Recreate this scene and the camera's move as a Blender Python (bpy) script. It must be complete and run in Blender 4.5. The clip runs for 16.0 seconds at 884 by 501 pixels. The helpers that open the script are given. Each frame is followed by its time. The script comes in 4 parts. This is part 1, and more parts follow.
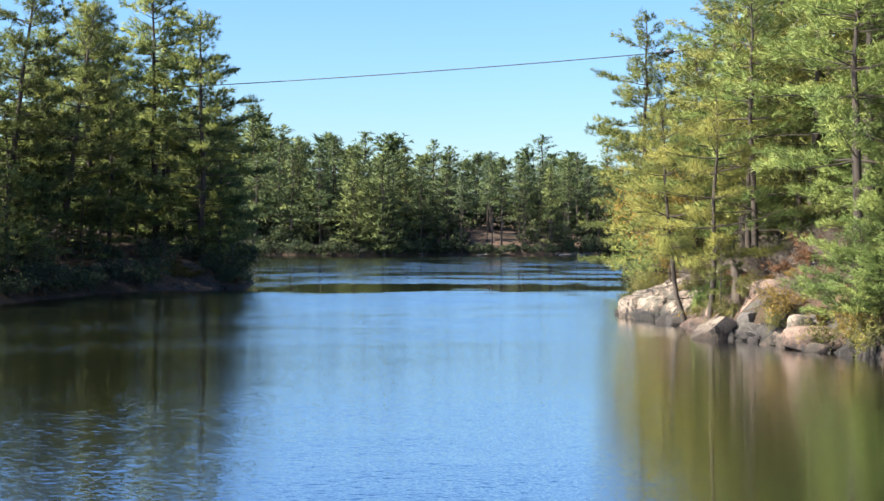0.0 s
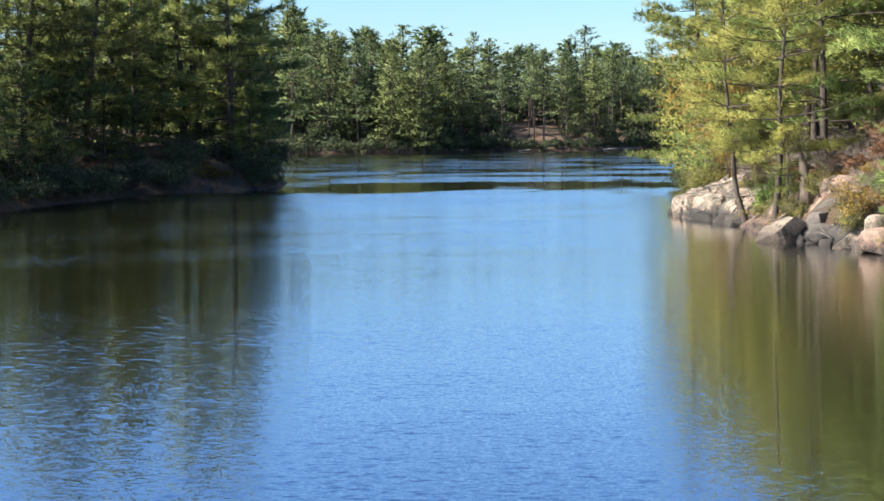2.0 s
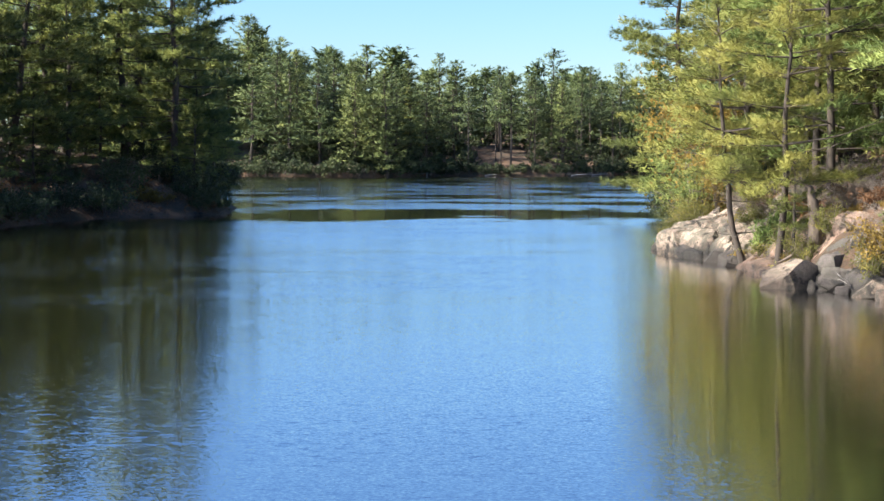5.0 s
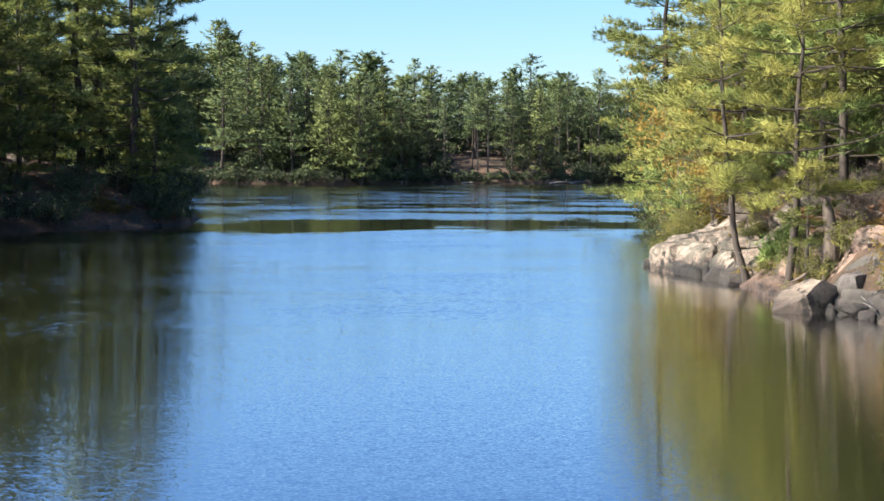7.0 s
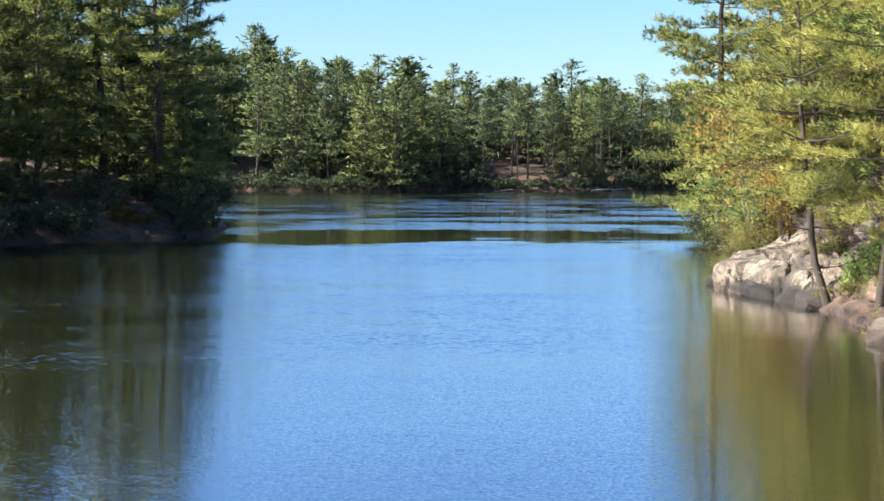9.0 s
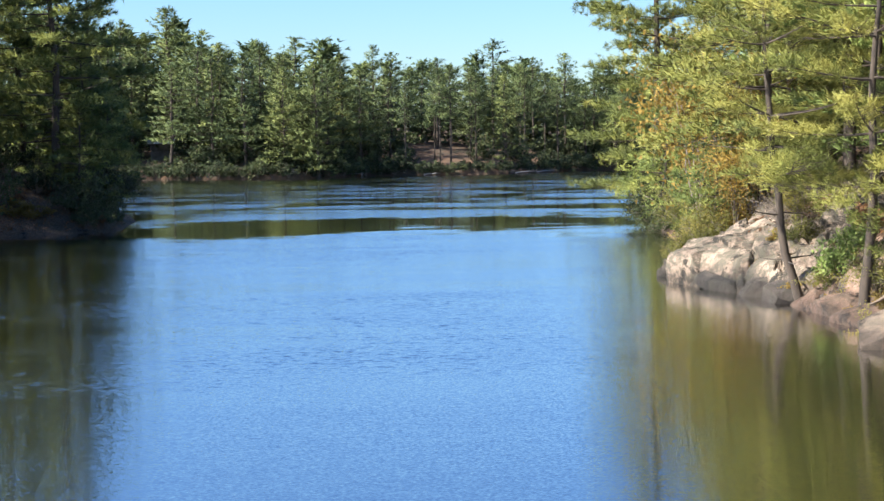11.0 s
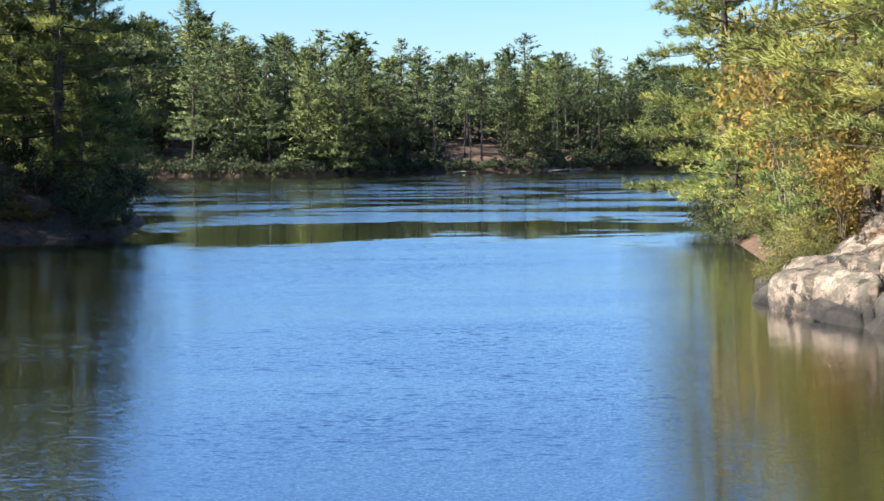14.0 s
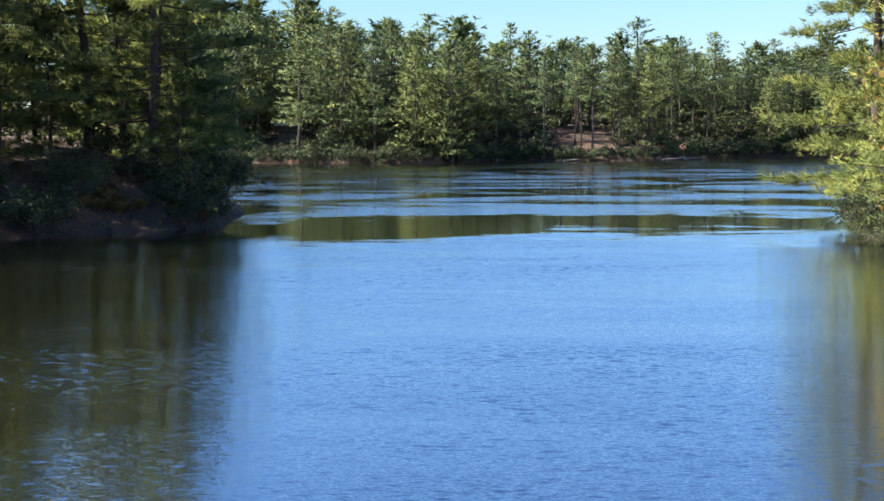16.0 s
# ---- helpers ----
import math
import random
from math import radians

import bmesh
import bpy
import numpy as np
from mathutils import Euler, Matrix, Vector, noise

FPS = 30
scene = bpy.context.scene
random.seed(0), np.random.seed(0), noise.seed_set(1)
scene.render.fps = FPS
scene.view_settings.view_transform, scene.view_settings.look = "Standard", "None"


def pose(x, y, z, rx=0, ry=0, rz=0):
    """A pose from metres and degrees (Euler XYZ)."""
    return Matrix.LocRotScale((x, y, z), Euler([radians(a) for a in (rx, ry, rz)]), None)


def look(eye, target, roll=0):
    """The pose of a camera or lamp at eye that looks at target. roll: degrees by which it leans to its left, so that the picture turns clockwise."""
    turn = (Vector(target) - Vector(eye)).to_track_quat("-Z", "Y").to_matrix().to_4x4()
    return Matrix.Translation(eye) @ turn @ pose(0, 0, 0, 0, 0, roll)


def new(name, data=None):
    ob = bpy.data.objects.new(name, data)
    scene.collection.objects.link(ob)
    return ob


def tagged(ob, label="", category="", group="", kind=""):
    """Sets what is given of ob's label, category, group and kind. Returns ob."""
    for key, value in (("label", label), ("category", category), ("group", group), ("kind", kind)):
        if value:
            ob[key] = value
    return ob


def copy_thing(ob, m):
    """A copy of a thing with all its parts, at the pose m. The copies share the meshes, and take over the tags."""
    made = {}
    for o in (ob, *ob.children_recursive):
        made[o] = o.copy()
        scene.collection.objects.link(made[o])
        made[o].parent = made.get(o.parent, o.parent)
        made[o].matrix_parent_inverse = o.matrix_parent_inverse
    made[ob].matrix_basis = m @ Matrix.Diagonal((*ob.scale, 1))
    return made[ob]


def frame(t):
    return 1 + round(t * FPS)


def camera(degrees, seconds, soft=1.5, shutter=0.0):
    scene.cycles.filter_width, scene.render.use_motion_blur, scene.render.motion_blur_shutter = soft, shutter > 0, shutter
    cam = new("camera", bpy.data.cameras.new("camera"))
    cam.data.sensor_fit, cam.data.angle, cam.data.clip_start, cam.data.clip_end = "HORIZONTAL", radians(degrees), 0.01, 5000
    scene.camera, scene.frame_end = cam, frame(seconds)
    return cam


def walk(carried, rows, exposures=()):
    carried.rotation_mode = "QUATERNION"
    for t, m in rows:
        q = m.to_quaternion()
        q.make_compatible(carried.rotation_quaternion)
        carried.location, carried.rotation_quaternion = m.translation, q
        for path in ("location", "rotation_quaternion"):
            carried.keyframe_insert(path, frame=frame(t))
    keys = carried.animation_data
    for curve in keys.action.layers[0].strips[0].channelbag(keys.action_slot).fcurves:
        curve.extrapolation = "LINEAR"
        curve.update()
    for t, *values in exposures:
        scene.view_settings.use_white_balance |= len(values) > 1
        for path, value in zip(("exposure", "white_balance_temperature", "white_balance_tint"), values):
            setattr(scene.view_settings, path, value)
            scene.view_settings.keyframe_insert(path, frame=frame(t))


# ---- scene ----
# yaw to the left, pitch up and roll, in degrees, at each time
PATH = [
    (0.0, 0.00, 0.00, 4.00, -0.000, -0.807, 0.278),
    (0.5, 0.03, 1.05, 4.00, 0.023, -2.081, 0.127),
    (1.0, 0.05, 2.11, 4.00, 0.557, -3.760, -0.435),
    (1.5, 0.08, 3.17, 4.00, 1.276, -4.946, -0.509),
    (2.0, 0.11, 4.23, 4.00, 1.880, -5.443, -0.466),
    (2.5, 0.13, 5.30, 4.00, 2.124, -5.843, -0.591),
    (3.0, 0.16, 6.37, 4.00, 1.868, -5.974, -0.544),
    (3.5, 0.19, 7.44, 4.00, 1.169, -5.831, -0.733),
    (4.0, 0.21, 8.52, 4.00, 0.583, -5.424, -0.437),
    (4.5, 0.23, 9.60, 4.00, 0.496, -4.890, -0.076),
    (4.7, 0.24, 10.03, 4.00, 0.515, -4.509, 0.131),
    (6.8, 0.31, 14.60, 4.01, -0.934, -4.191, 0.292),
    (7.0, 0.31, 15.04, 4.01, -0.739, -4.088, 0.240),
    (7.5, 0.31, 16.14, 4.01, 0.035, -3.681, 0.059),
    (8.0, 0.31, 17.24, 4.02, 1.114, -3.557, 0.002),
    (8.5, 0.31, 18.34, 4.02, 1.865, -3.612, 0.280),
    (9.0, 0.30, 19.45, 4.02, 0.975, -3.790, 0.262),
    (9.5, 0.28, 20.55, 4.03, -0.658, -4.003, -0.023),
    (9.7, 0.27, 21.00, 4.03, -1.124, -4.192, -0.110),
    (11.8, 0.12, 25.67, 4.05, -3.263, -4.563, -0.797),
    (12.0, 0.10, 26.12, 4.05, -3.614, -4.472, -0.726),
    (12.5, 0.04, 27.23, 4.05, -4.695, -4.572, -0.739),
    (13.0, -0.03, 28.35, 4.06, -5.519, -4.975, -0.596),
    (13.5, -0.11, 29.47, 4.06, -5.204, -5.330, -0.743),
    (14.0, -0.20, 30.60, 4.07, -1.334, -4.653, -0.521),
    (14.5, -0.30, 31.72, 4.08, 4.098, -4.146, 0.316),
    (15.0, -0.40, 32.84, 4.08, 5.247, -4.671, 0.140),
    (15.5, -0.52, 33.97, 4.09, 4.305, -4.985, -0.134),
    (16.0, -0.65, 35.09, 4.10, 3.341, -5.210, -0.279),
]


def pointed(x, y, z, yaw, pitch, roll):
    a, b = radians(yaw), radians(pitch)
    ahead = Vector((-math.sin(a) * math.cos(b), math.cos(a) * math.cos(b), math.sin(b)))
    eye = Vector((x, y, z))
    return look(eye, eye + ahead, roll)


cam = camera(38.0, 16.0, soft=1.5)
walk(cam, [(row[0], pointed(*row[1:])) for row in PATH])

# ---- light ----
SUN_AZIMUTH, SUN_HEIGHT = radians(-107), radians(42)  # from +y, clockwise; above the horizon
sun_way = Vector((math.sin(SUN_AZIMUTH) * math.cos(SUN_HEIGHT), math.cos(SUN_AZIMUTH) * math.cos(SUN_HEIGHT), math.sin(SUN_HEIGHT)))
world = bpy.data.worlds.new("sky")
scene.world = world
world.use_nodes = True
wn = world.node_tree.nodes
sky = wn.new("ShaderNodeTexSky")
sky.sky_type = "NISHITA"
sky.sun_disc = False
sky.sun_elevation, sky.sun_rotation = SUN_HEIGHT, SUN_AZIMUTH
sky.air_density, sky.dust_density, sky.ozone_density = 1.6, 0.0, 6.0
wn["Background"].inputs["Strength"].default_value = 0.059
clear = wn.new("ShaderNodeMixRGB")  # a clear, dry autumn blue
clear.blend_type, clear.inputs["Fac"].default_value, clear.inputs["Color2"].default_value = "MULTIPLY", 1.0, (0.64, 0.84, 1.17, 1)
world.node_tree.links.new(sky.outputs["Color"], clear.inputs["Color1"])
world.node_tree.links.new(clear.outputs["Color"], wn["Background"].inputs["Color"])
sun = new("sun", bpy.data.lights.new("sun", "SUN"))
sun.data.energy, sun.data.angle, sun.data.color = 5.6, radians(0.5), (1.0, 0.94, 0.84)
sun.matrix_world = look(sun_way * 200, (0, 0, 0))
scene.view_settings.exposure = 1.71

# ---- materials ----


def material(name):
    m = bpy.data.materials.new(name)
    m.use_nodes = True
    nt = m.node_tree
    bsdf = nt.nodes["Principled BSDF"]

    def node(kind, **inputs):
        n = nt.nodes.new(kind)
        for key, value in inputs.items():
            n.inputs[key.replace("_", " ")].default_value = value
        return n

    return m, nt, bsdf, node, nt.links.new


def ramp_of(node, stops):
    n = node("ShaderNodeValToRGB")
    while len(n.color_ramp.elements) < len(stops):
        n.color_ramp.elements.new(0.5)
    for e, (at, col) in zip(n.color_ramp.elements, stops):
        e.position, e.color = at, (*col, 1)
    return n


def needle_material(name, dark, mid, light, translucent=0.32):
    """Needle sprays: colour varies from tree to tree, from clump to clump and from spray to spray."""
    m, nt, bsdf, node, link = material(name)
    geo, info, tex = node("ShaderNodeNewGeometry"), node("ShaderNodeObjectInfo"), node("ShaderNodeTexCoord")
    noise_a = node("ShaderNodeTexNoise", Scale=0.7, Detail=2.0)
    link(tex.outputs["Object"], noise_a.inputs["Vector"])
    a = node("ShaderNodeMath")
    a.operation = "MULTIPLY_ADD"
    a.inputs[1].default_value, a.inputs[2].default_value = 0.2, -0.1
    link(geo.outputs["Random Per Island"], a.inputs[0])
    b = node("ShaderNodeMath")
    b.operation = "MULTIPLY_ADD"
    b.inputs[1].default_value, b.inputs[2].default_value = 0.35, -0.17
    link(info.outputs["Random"], b.inputs[0])
    s, s2 = node("ShaderNodeMath"), node("ShaderNodeMath")
    link(a.outputs[0], s.inputs[0])
    link(b.outputs[0], s.inputs[1])
    link(s.outputs[0], s2.inputs[0])
    clump = node("ShaderNodeMath")
    clump.operation = "MULTIPLY_ADD"
    clump.inputs[1].default_value, clump.inputs[2].default_value = 2.0, -0.5
    link(noise_a.outputs["Fac"], clump.inputs[0])
    link(clump.outputs[0], s2.inputs[1])
    ramp = ramp_of(node, [(0.15, dark), (0.5, mid), (0.85, light)])
    link(s2.outputs[0], ramp.inputs["Fac"])
    link(ramp.outputs["Color"], bsdf.inputs["Base Color"])
    bsdf.inputs["Roughness"].default_value = 0.65
    bsdf.inputs["Specular IOR Level"].default_value = 0.2
    trans, mix = node("ShaderNodeBsdfTranslucent"), node("ShaderNodeMixShader", Fac=translucent)
    link(ramp.outputs["Color"], trans.inputs["Color"])
    link(bsdf.outputs["BSDF"], mix.inputs[1])
    link(trans.outputs["BSDF"], mix.inputs[2])
    link(mix.outputs["Shader"], nt.nodes["Material Output"].inputs["Surface"])
    return m


def bark_material(name, dark, light, scale=9.0):
    m, nt, bsdf, node, link = material(name)
    tex, mapping = node("ShaderNodeTexCoord"), node("ShaderNodeMapping")
    mapping.inputs["Scale"].default_value = (1, 1, 0.22)
    link(tex.outputs["Object"], mapping.inputs["Vector"])
    n1, n2 = node("ShaderNodeTexNoise", Scale=scale, Detail=5.0, Roughness=0.7), node("ShaderNodeTexNoise", Scale=0.9, Detail=2.0)
    link(mapping.outputs["Vector"], n1.inputs["Vector"])
    link(tex.outputs["Object"], n2.inputs["Vector"])
    mix = node("ShaderNodeMath")
    mix.operation = "MULTIPLY_ADD"
    mix.inputs[1].default_value = 0.5
    link(n2.outputs["Fac"], mix.inputs[0])
    half = node("ShaderNodeMath")
    half.operation = "MULTIPLY"
    half.inputs[1].default_value = 0.6
    link(n1.outputs["Fac"], half.inputs[0])
    link(half.outputs[0], mix.inputs[2])
    ramp = ramp_of(node, [(0.35, dark), (0.7, light)])
    link(mix.outputs[0], ramp.inputs["Fac"])
    link(ramp.outputs["Color"], bsdf.inputs["Base Color"])
    bsdf.inputs["Roughness"].default_value = 0.9
    bump = node("ShaderNodeBump", Strength=0.8, Distance=0.03)
    link(n1.outputs["Fac"], bump.inputs["Height"])
    link(bump.outputs["Normal"], bsdf.inputs["Normal"])
    return m


def rock_material(name, pale, mid, dark, stain=0.5):
    """Granite: grain, lichen patches, dark streaks and a dark wet foot just above the water."""
    m, nt, bsdf, node, link = material(name)
    geo = node("ShaderNodeNewGeometry")
    big = node("ShaderNodeTexNoise", Scale=0.8, Detail=6.0, Roughness=0.65)
    fine = node("ShaderNodeTexNoise", Scale=38.0, Detail=4.0, Roughness=0.7)
    crack = node("ShaderNodeTexVoronoi", Scale=0.8)
    crack.feature = "DISTANCE_TO_EDGE"
    lichen = node("ShaderNodeTexNoise", Scale=2.6, Detail=6.0, Roughness=0.8)
    for n in (big, fine, lichen):
        link(geo.outputs["Position"], n.inputs["Vector"])
    warp = node("ShaderNodeMixRGB", Fac=0.3)
    link(geo.outputs["Position"], warp.inputs[1])
    link(big.outputs["Color"], warp.inputs[2])
    link(warp.outputs[0], crack.inputs["Vector"])
    ramp = ramp_of(node, [(0.36, dark), (0.47, mid), (0.58, pale)])
    link(big.outputs["Fac"], ramp.inputs["Fac"])
    speck = ramp_of(node, [(0.35, (0.55, 0.5, 0.48)), (0.6, (1, 1, 1))])
    link(fine.outputs["Fac"], speck.inputs["Fac"])
    mul = node("ShaderNodeMixRGB", Fac=0.8)
    mul.blend_type = "MULTIPLY"
    link(ramp.outputs["Color"], mul.inputs[1])
    link(speck.outputs["Color"], mul.inputs[2])
    patch = ramp_of(node, [(0.46, (0, 0, 0)), (0.53, (1, 1, 1))])
    link(lichen.outputs["Fac"], patch.inputs["Fac"])
    moss = node("ShaderNodeMixRGB")
    moss.inputs[2].default_value = (0.09, 0.085, 0.06, 1)
    scaled = node("ShaderNodeMath")
    scaled.operation = "MULTIPLY"
    scaled.inputs[1].default_value = stain
    link(patch.outputs["Color"], scaled.inputs[0])
    link(scaled.outputs[0], moss.inputs[0])
    link(mul.outputs[0], moss.inputs[1])
    # water mark: the lowest part is stained dark by the river's rise and fall
    sep = node("ShaderNodeSeparateXYZ")
    link(geo.outputs["Position"], sep.inputs[0])
    level = node("ShaderNodeMath")
    level.operation = "MULTIPLY_ADD"
    level.inputs[1].default_value = 0.35
    link(big.outputs["Fac"], level.inputs[0])
    link(sep.outputs["Z"], level.inputs[2])
    wet = ramp_of(node, [(0.36, (0.3, 0.28, 0.27)), (0.9, (1, 1, 1))])
    link(level.outputs[0], wet.inputs["Fac"])
    out = node("ShaderNodeMixRGB", Fac=1.0)
    out.blend_type = "MULTIPLY"
    link(moss.outputs[0], out.inputs[1])
    link(wet.outputs["Color"], out.inputs[2])
    edge = ramp_of(node, [(0.0, (0.04, 0.035, 0.03)), (0.035, (0.25, 0.23, 0.21)), (0.06, (1, 1, 1))])
    link(crack.outputs["Distance"], edge.inputs["Fac"])
    out2 = node("ShaderNodeMixRGB", Fac=0.85)
    out2.blend_type = "MULTIPLY"
    some = ramp_of(node, [(0.42, (0, 0, 0)), (0.56, (0.9, 0.9, 0.9))])
    link(lichen.outputs["Fac"], some.inputs["Fac"])
    link(some.outputs["Color"], out2.inputs["Fac"])
    link(out.outputs[0], out2.inputs[1])
    link(edge.outputs["Color"], out2.inputs[2])
    link(out2.outputs[0], bsdf.inputs["Base Color"])
    bsdf.inputs["Roughness"].default_value = 0.85
    heights = node("ShaderNodeMath")
    heights.operation = "MULTIPLY_ADD"
    heights.inputs[1].default_value = 0.25
    link(fine.outputs["Fac"], heights.inputs[0])
    link(lichen.outputs["Fac"], heights.inputs[2])
    bump = node("ShaderNodeBump", Strength=1.0, Distance=0.2)
    link(heights.outputs[0], bump.inputs["Height"])
    link(bump.outputs["Normal"], bsdf.inputs["Normal"])
    return m


def ground_material():
    """Forest floor: needle litter, rusty leaves, moss and bare earth."""
    m, nt, bsdf, node, link = material("forest_floor")
    geo = node("ShaderNodeNewGeometry")
    n1 = node("ShaderNodeTexNoise", Scale=0.35, Detail=6.0, Roughness=0.7)
    n2 = node("ShaderNodeTexNoise", Scale=7.0, Detail=5.0, Roughness=0.75)
    for n in (n1, n2):
        link(geo.outputs["Position"], n.inputs["Vector"])
    ramp = ramp_of(node, [(0.3, (0.03, 0.032, 0.017)), (0.45, (0.062, 0.045, 0.03)), (0.58, (0.135, 0.082, 0.05)), (0.72, (0.19, 0.135, 0.09))])
    link(n1.outputs["Fac"], ramp.inputs["Fac"])
    fine = ramp_of(node, [(0.3, (0.4, 0.36, 0.32)), (0.7, (1.15, 1.05, 0.95))])
    link(n2.outputs["Fac"], fine.inputs["Fac"])
    mul = node("ShaderNodeMixRGB", Fac=1.0)
    mul.blend_type = "MULTIPLY"
    link(ramp.outputs["Color"], mul.inputs[1])
    link(fine.outputs["Color"], mul.inputs[2])
    link(mul.outputs[0], bsdf.inputs["Base Color"])
    bsdf.inputs["Roughness"].default_value = 0.95
    bump = node("ShaderNodeBump", Strength=1.0, Distance=0.12)
    link(n2.outputs["Fac"], bump.inputs["Height"])
    link(bump.outputs["Normal"], bsdf.inputs["Normal"])
    return m


def water_material():
    """River water, tea-brown, with fine ripples everywhere and long wind-ruffled streaks on the open reach."""
    m, nt, bsdf, node, link = material("river_water")
    geo = node("ShaderNodeNewGeometry")

    def noise_at(sx, sy, detail, rough=0.5, turn=4.0):
        mp = node("ShaderNodeMapping")
        mp.inputs["Scale"].default_value = (sx, sy, 1)
        mp.inputs["Rotation"].default_value = (0, 0, radians(turn))
        link(geo.outputs["Position"], mp.inputs["Vector"])
        n = node("ShaderNodeTexNoise", Scale=1.0, Detail=detail, Roughness=rough)
        link(mp.outputs["Vector"], n.inputs["Vector"])
        return n

    def maths(op, a, b):
        n = node("ShaderNodeMath")
        n.operation = op
        for i, v in enumerate((a, b)):
            if isinstance(v, (int, float)):
                n.inputs[i].default_value = v
            else:
                link(v, n.inputs[i])
        return n.outputs[0]

    def vec(op, a, b):
        n = node("ShaderNodeVectorMath")
        n.operation = op
        for i, v in enumerate((a, b)):
            if isinstance(v, tuple):
                n.inputs[i].default_value = v
            elif v is not None:
                link(v, n.inputs[i])
        return n.outputs[0]

    def along_river(stops, value):
        r = ramp_of(node, [((y - 10) / 230, (v, v, v)) for y, v in stops])
        link(maths("DIVIDE", maths("SUBTRACT", value, 10.0), 230.0), r.inputs["Fac"])
        return r.outputs["Color"]

    sep = node("ShaderNodeSeparateXYZ")
    link(geo.outputs["Position"], sep.inputs[0])
    stray = maths("SUBTRACT", noise_at(0.06, 0.06, 3.0).outputs["Fac"], 0.5)
    fray = maths("SUBTRACT", noise_at(0.16, 0.75, 4.0, 0.65, 3.0).outputs["Fac"], 0.5)
    reach = maths("ADD", sep.outputs["Y"], maths("ADD", maths("MULTIPLY", stray, 34.0), maths("MULTIPLY", fray, 16.0)))
    bend = maths("ADD", sep.outputs["Y"], maths("MULTIPLY", stray, 22.0))
    ripple = vec("SUBTRACT", noise_at(3.6, 10.0, 2.0, 0.5).outputs["Color"], (0.5, 0.5, 0.5))
    chop = vec("SUBTRACT", noise_at(1.1, 2.6, 2.0, 0.5, 9.0).outputs["Color"], (0.5, 0.5, 0.5))
    fine = vec("SUBTRACT", noise_at(22.0, 48.0, 1.0, 0.5, -6.0).outputs["Color"], (0.5, 0.5, 0.5))
    waves = vec("ADD", vec("MULTIPLY", ripple, (0.22, 0.8, 0.0)), vec("MULTIPLY", chop, (0.06, 0.25, 0.0)))
    parts, small = node("ShaderNodeSeparateXYZ"), node("ShaderNodeSeparateXYZ")
    link(waves, parts.inputs[0])
    link(fine, small.inputs[0])

    # beyond the calm belt across the narrows: long ruffled streaks
    streak = ramp_of(node, [(0.44, (0.1, 0.1, 0.1)), (0.56, (1, 1, 1))])
    patches = noise_at(0.06, 0.13, 5.0, 0.62)
    patches.inputs["Distortion"].default_value = 1.2
    link(patches.outputs["Fac"], streak.inputs["Fac"])
    far = node("ShaderNodeMapRange")
    far.inputs["From Min"].default_value, far.inputs["From Max"].default_value = 96, 100
    link(reach, far.inputs["Value"])
    far_y = maths("MULTIPLY", maths("ABSOLUTE", parts.outputs["Y"], 0.0), maths("MULTIPLY", streak.outputs["Color"], -1.22))

    # on the near reach: a fine shiver everywhere, and cat's paws where the breeze comes down
    paws = ramp_of(node, [(0.36, (0.15, 0.15, 0.15)), (0.64, (1.25, 1.25, 1.25))])
    link(noise_at(0.09, 0.22, 3.0, 0.6, 20.0).outputs["Fac"], paws.inputs["Fac"])
    lee = node("ShaderNodeMapRange")  # the rocky side lies in the lee
    lee.inputs["From Min"].default_value, lee.inputs["From Max"].default_value = 1.0, 6.0
    lee.inputs["To Min"].default_value, lee.inputs["To Max"].default_value = 1.0, 0.12
    link(sep.outputs["X"], lee.inputs["Value"])
    gust = maths("MULTIPLY", along_river([(20, 0.45), (27, 0.36), (33, 0.1), (43, 0.1), (47, 0.7), (59, 0.6), (63, 0.2), (69, 0.35), (73, 0.9), (83, 0.9), (86, 0.04), (230, 0.04)], bend),
                 maths("MULTIPLY", paws.outputs["Color"], lee.outputs[0]))
    facing = along_river([(20, 0.0), (40, 0.012), (60, 0.036), (80, 0.058), (83.5, 0.06), (86, 0.0), (230, 0.0)], reach)
    drift = noise_at(0.1, 0.42, 4.0, 0.65, 12.0)  # long faint bands where the current folds
    drift.inputs["Distortion"].default_value = 0.8
    facing = maths("MULTIPLY", facing, maths("ADD", 0.1, maths("MULTIPLY", drift.outputs["Fac"], 1.7)))
    shiver = along_river([(20, 0.25), (60, 0.28), (83, 0.3), (86, 0.08), (230, 0.08)], reach)
    # of every small wave the face turned down-river is the one that shows; the other is hidden behind its crest
    steep = maths("MULTIPLY", maths("MULTIPLY", parts.outputs["Y"], parts.outputs["Y"]), maths("MULTIPLY", gust, 8.0))
    near_y = maths("SUBTRACT", maths("MULTIPLY", small.outputs["Y"], shiver), maths("ADD", facing, steep))
    calm_part = maths("SUBTRACT", 1.0, far.outputs[0])
    slope = node("ShaderNodeCombineXYZ")
    link(maths("ADD", maths("MULTIPLY", parts.outputs["X"], maths("ADD", maths("MULTIPLY", far.outputs[0], streak.outputs["Color"]), maths("MULTIPLY", gust, calm_part))), maths("MULTIPLY", small.outputs["X"], maths("MULTIPLY", shiver, 0.06))), slope.inputs["X"])
    link(maths("ADD", maths("MULTIPLY", far_y, far.outputs[0]), maths("MULTIPLY", near_y, calm_part)), slope.inputs["Y"])
    normal = vec("NORMALIZE", vec("ADD", slope.outputs[0], (0.0, 0.0, 1.0)), None)
    body = node("ShaderNodeBsdfDiffuse")
    body.inputs["Color"].default_value = (0.004, 0.004, 0.0025, 1)
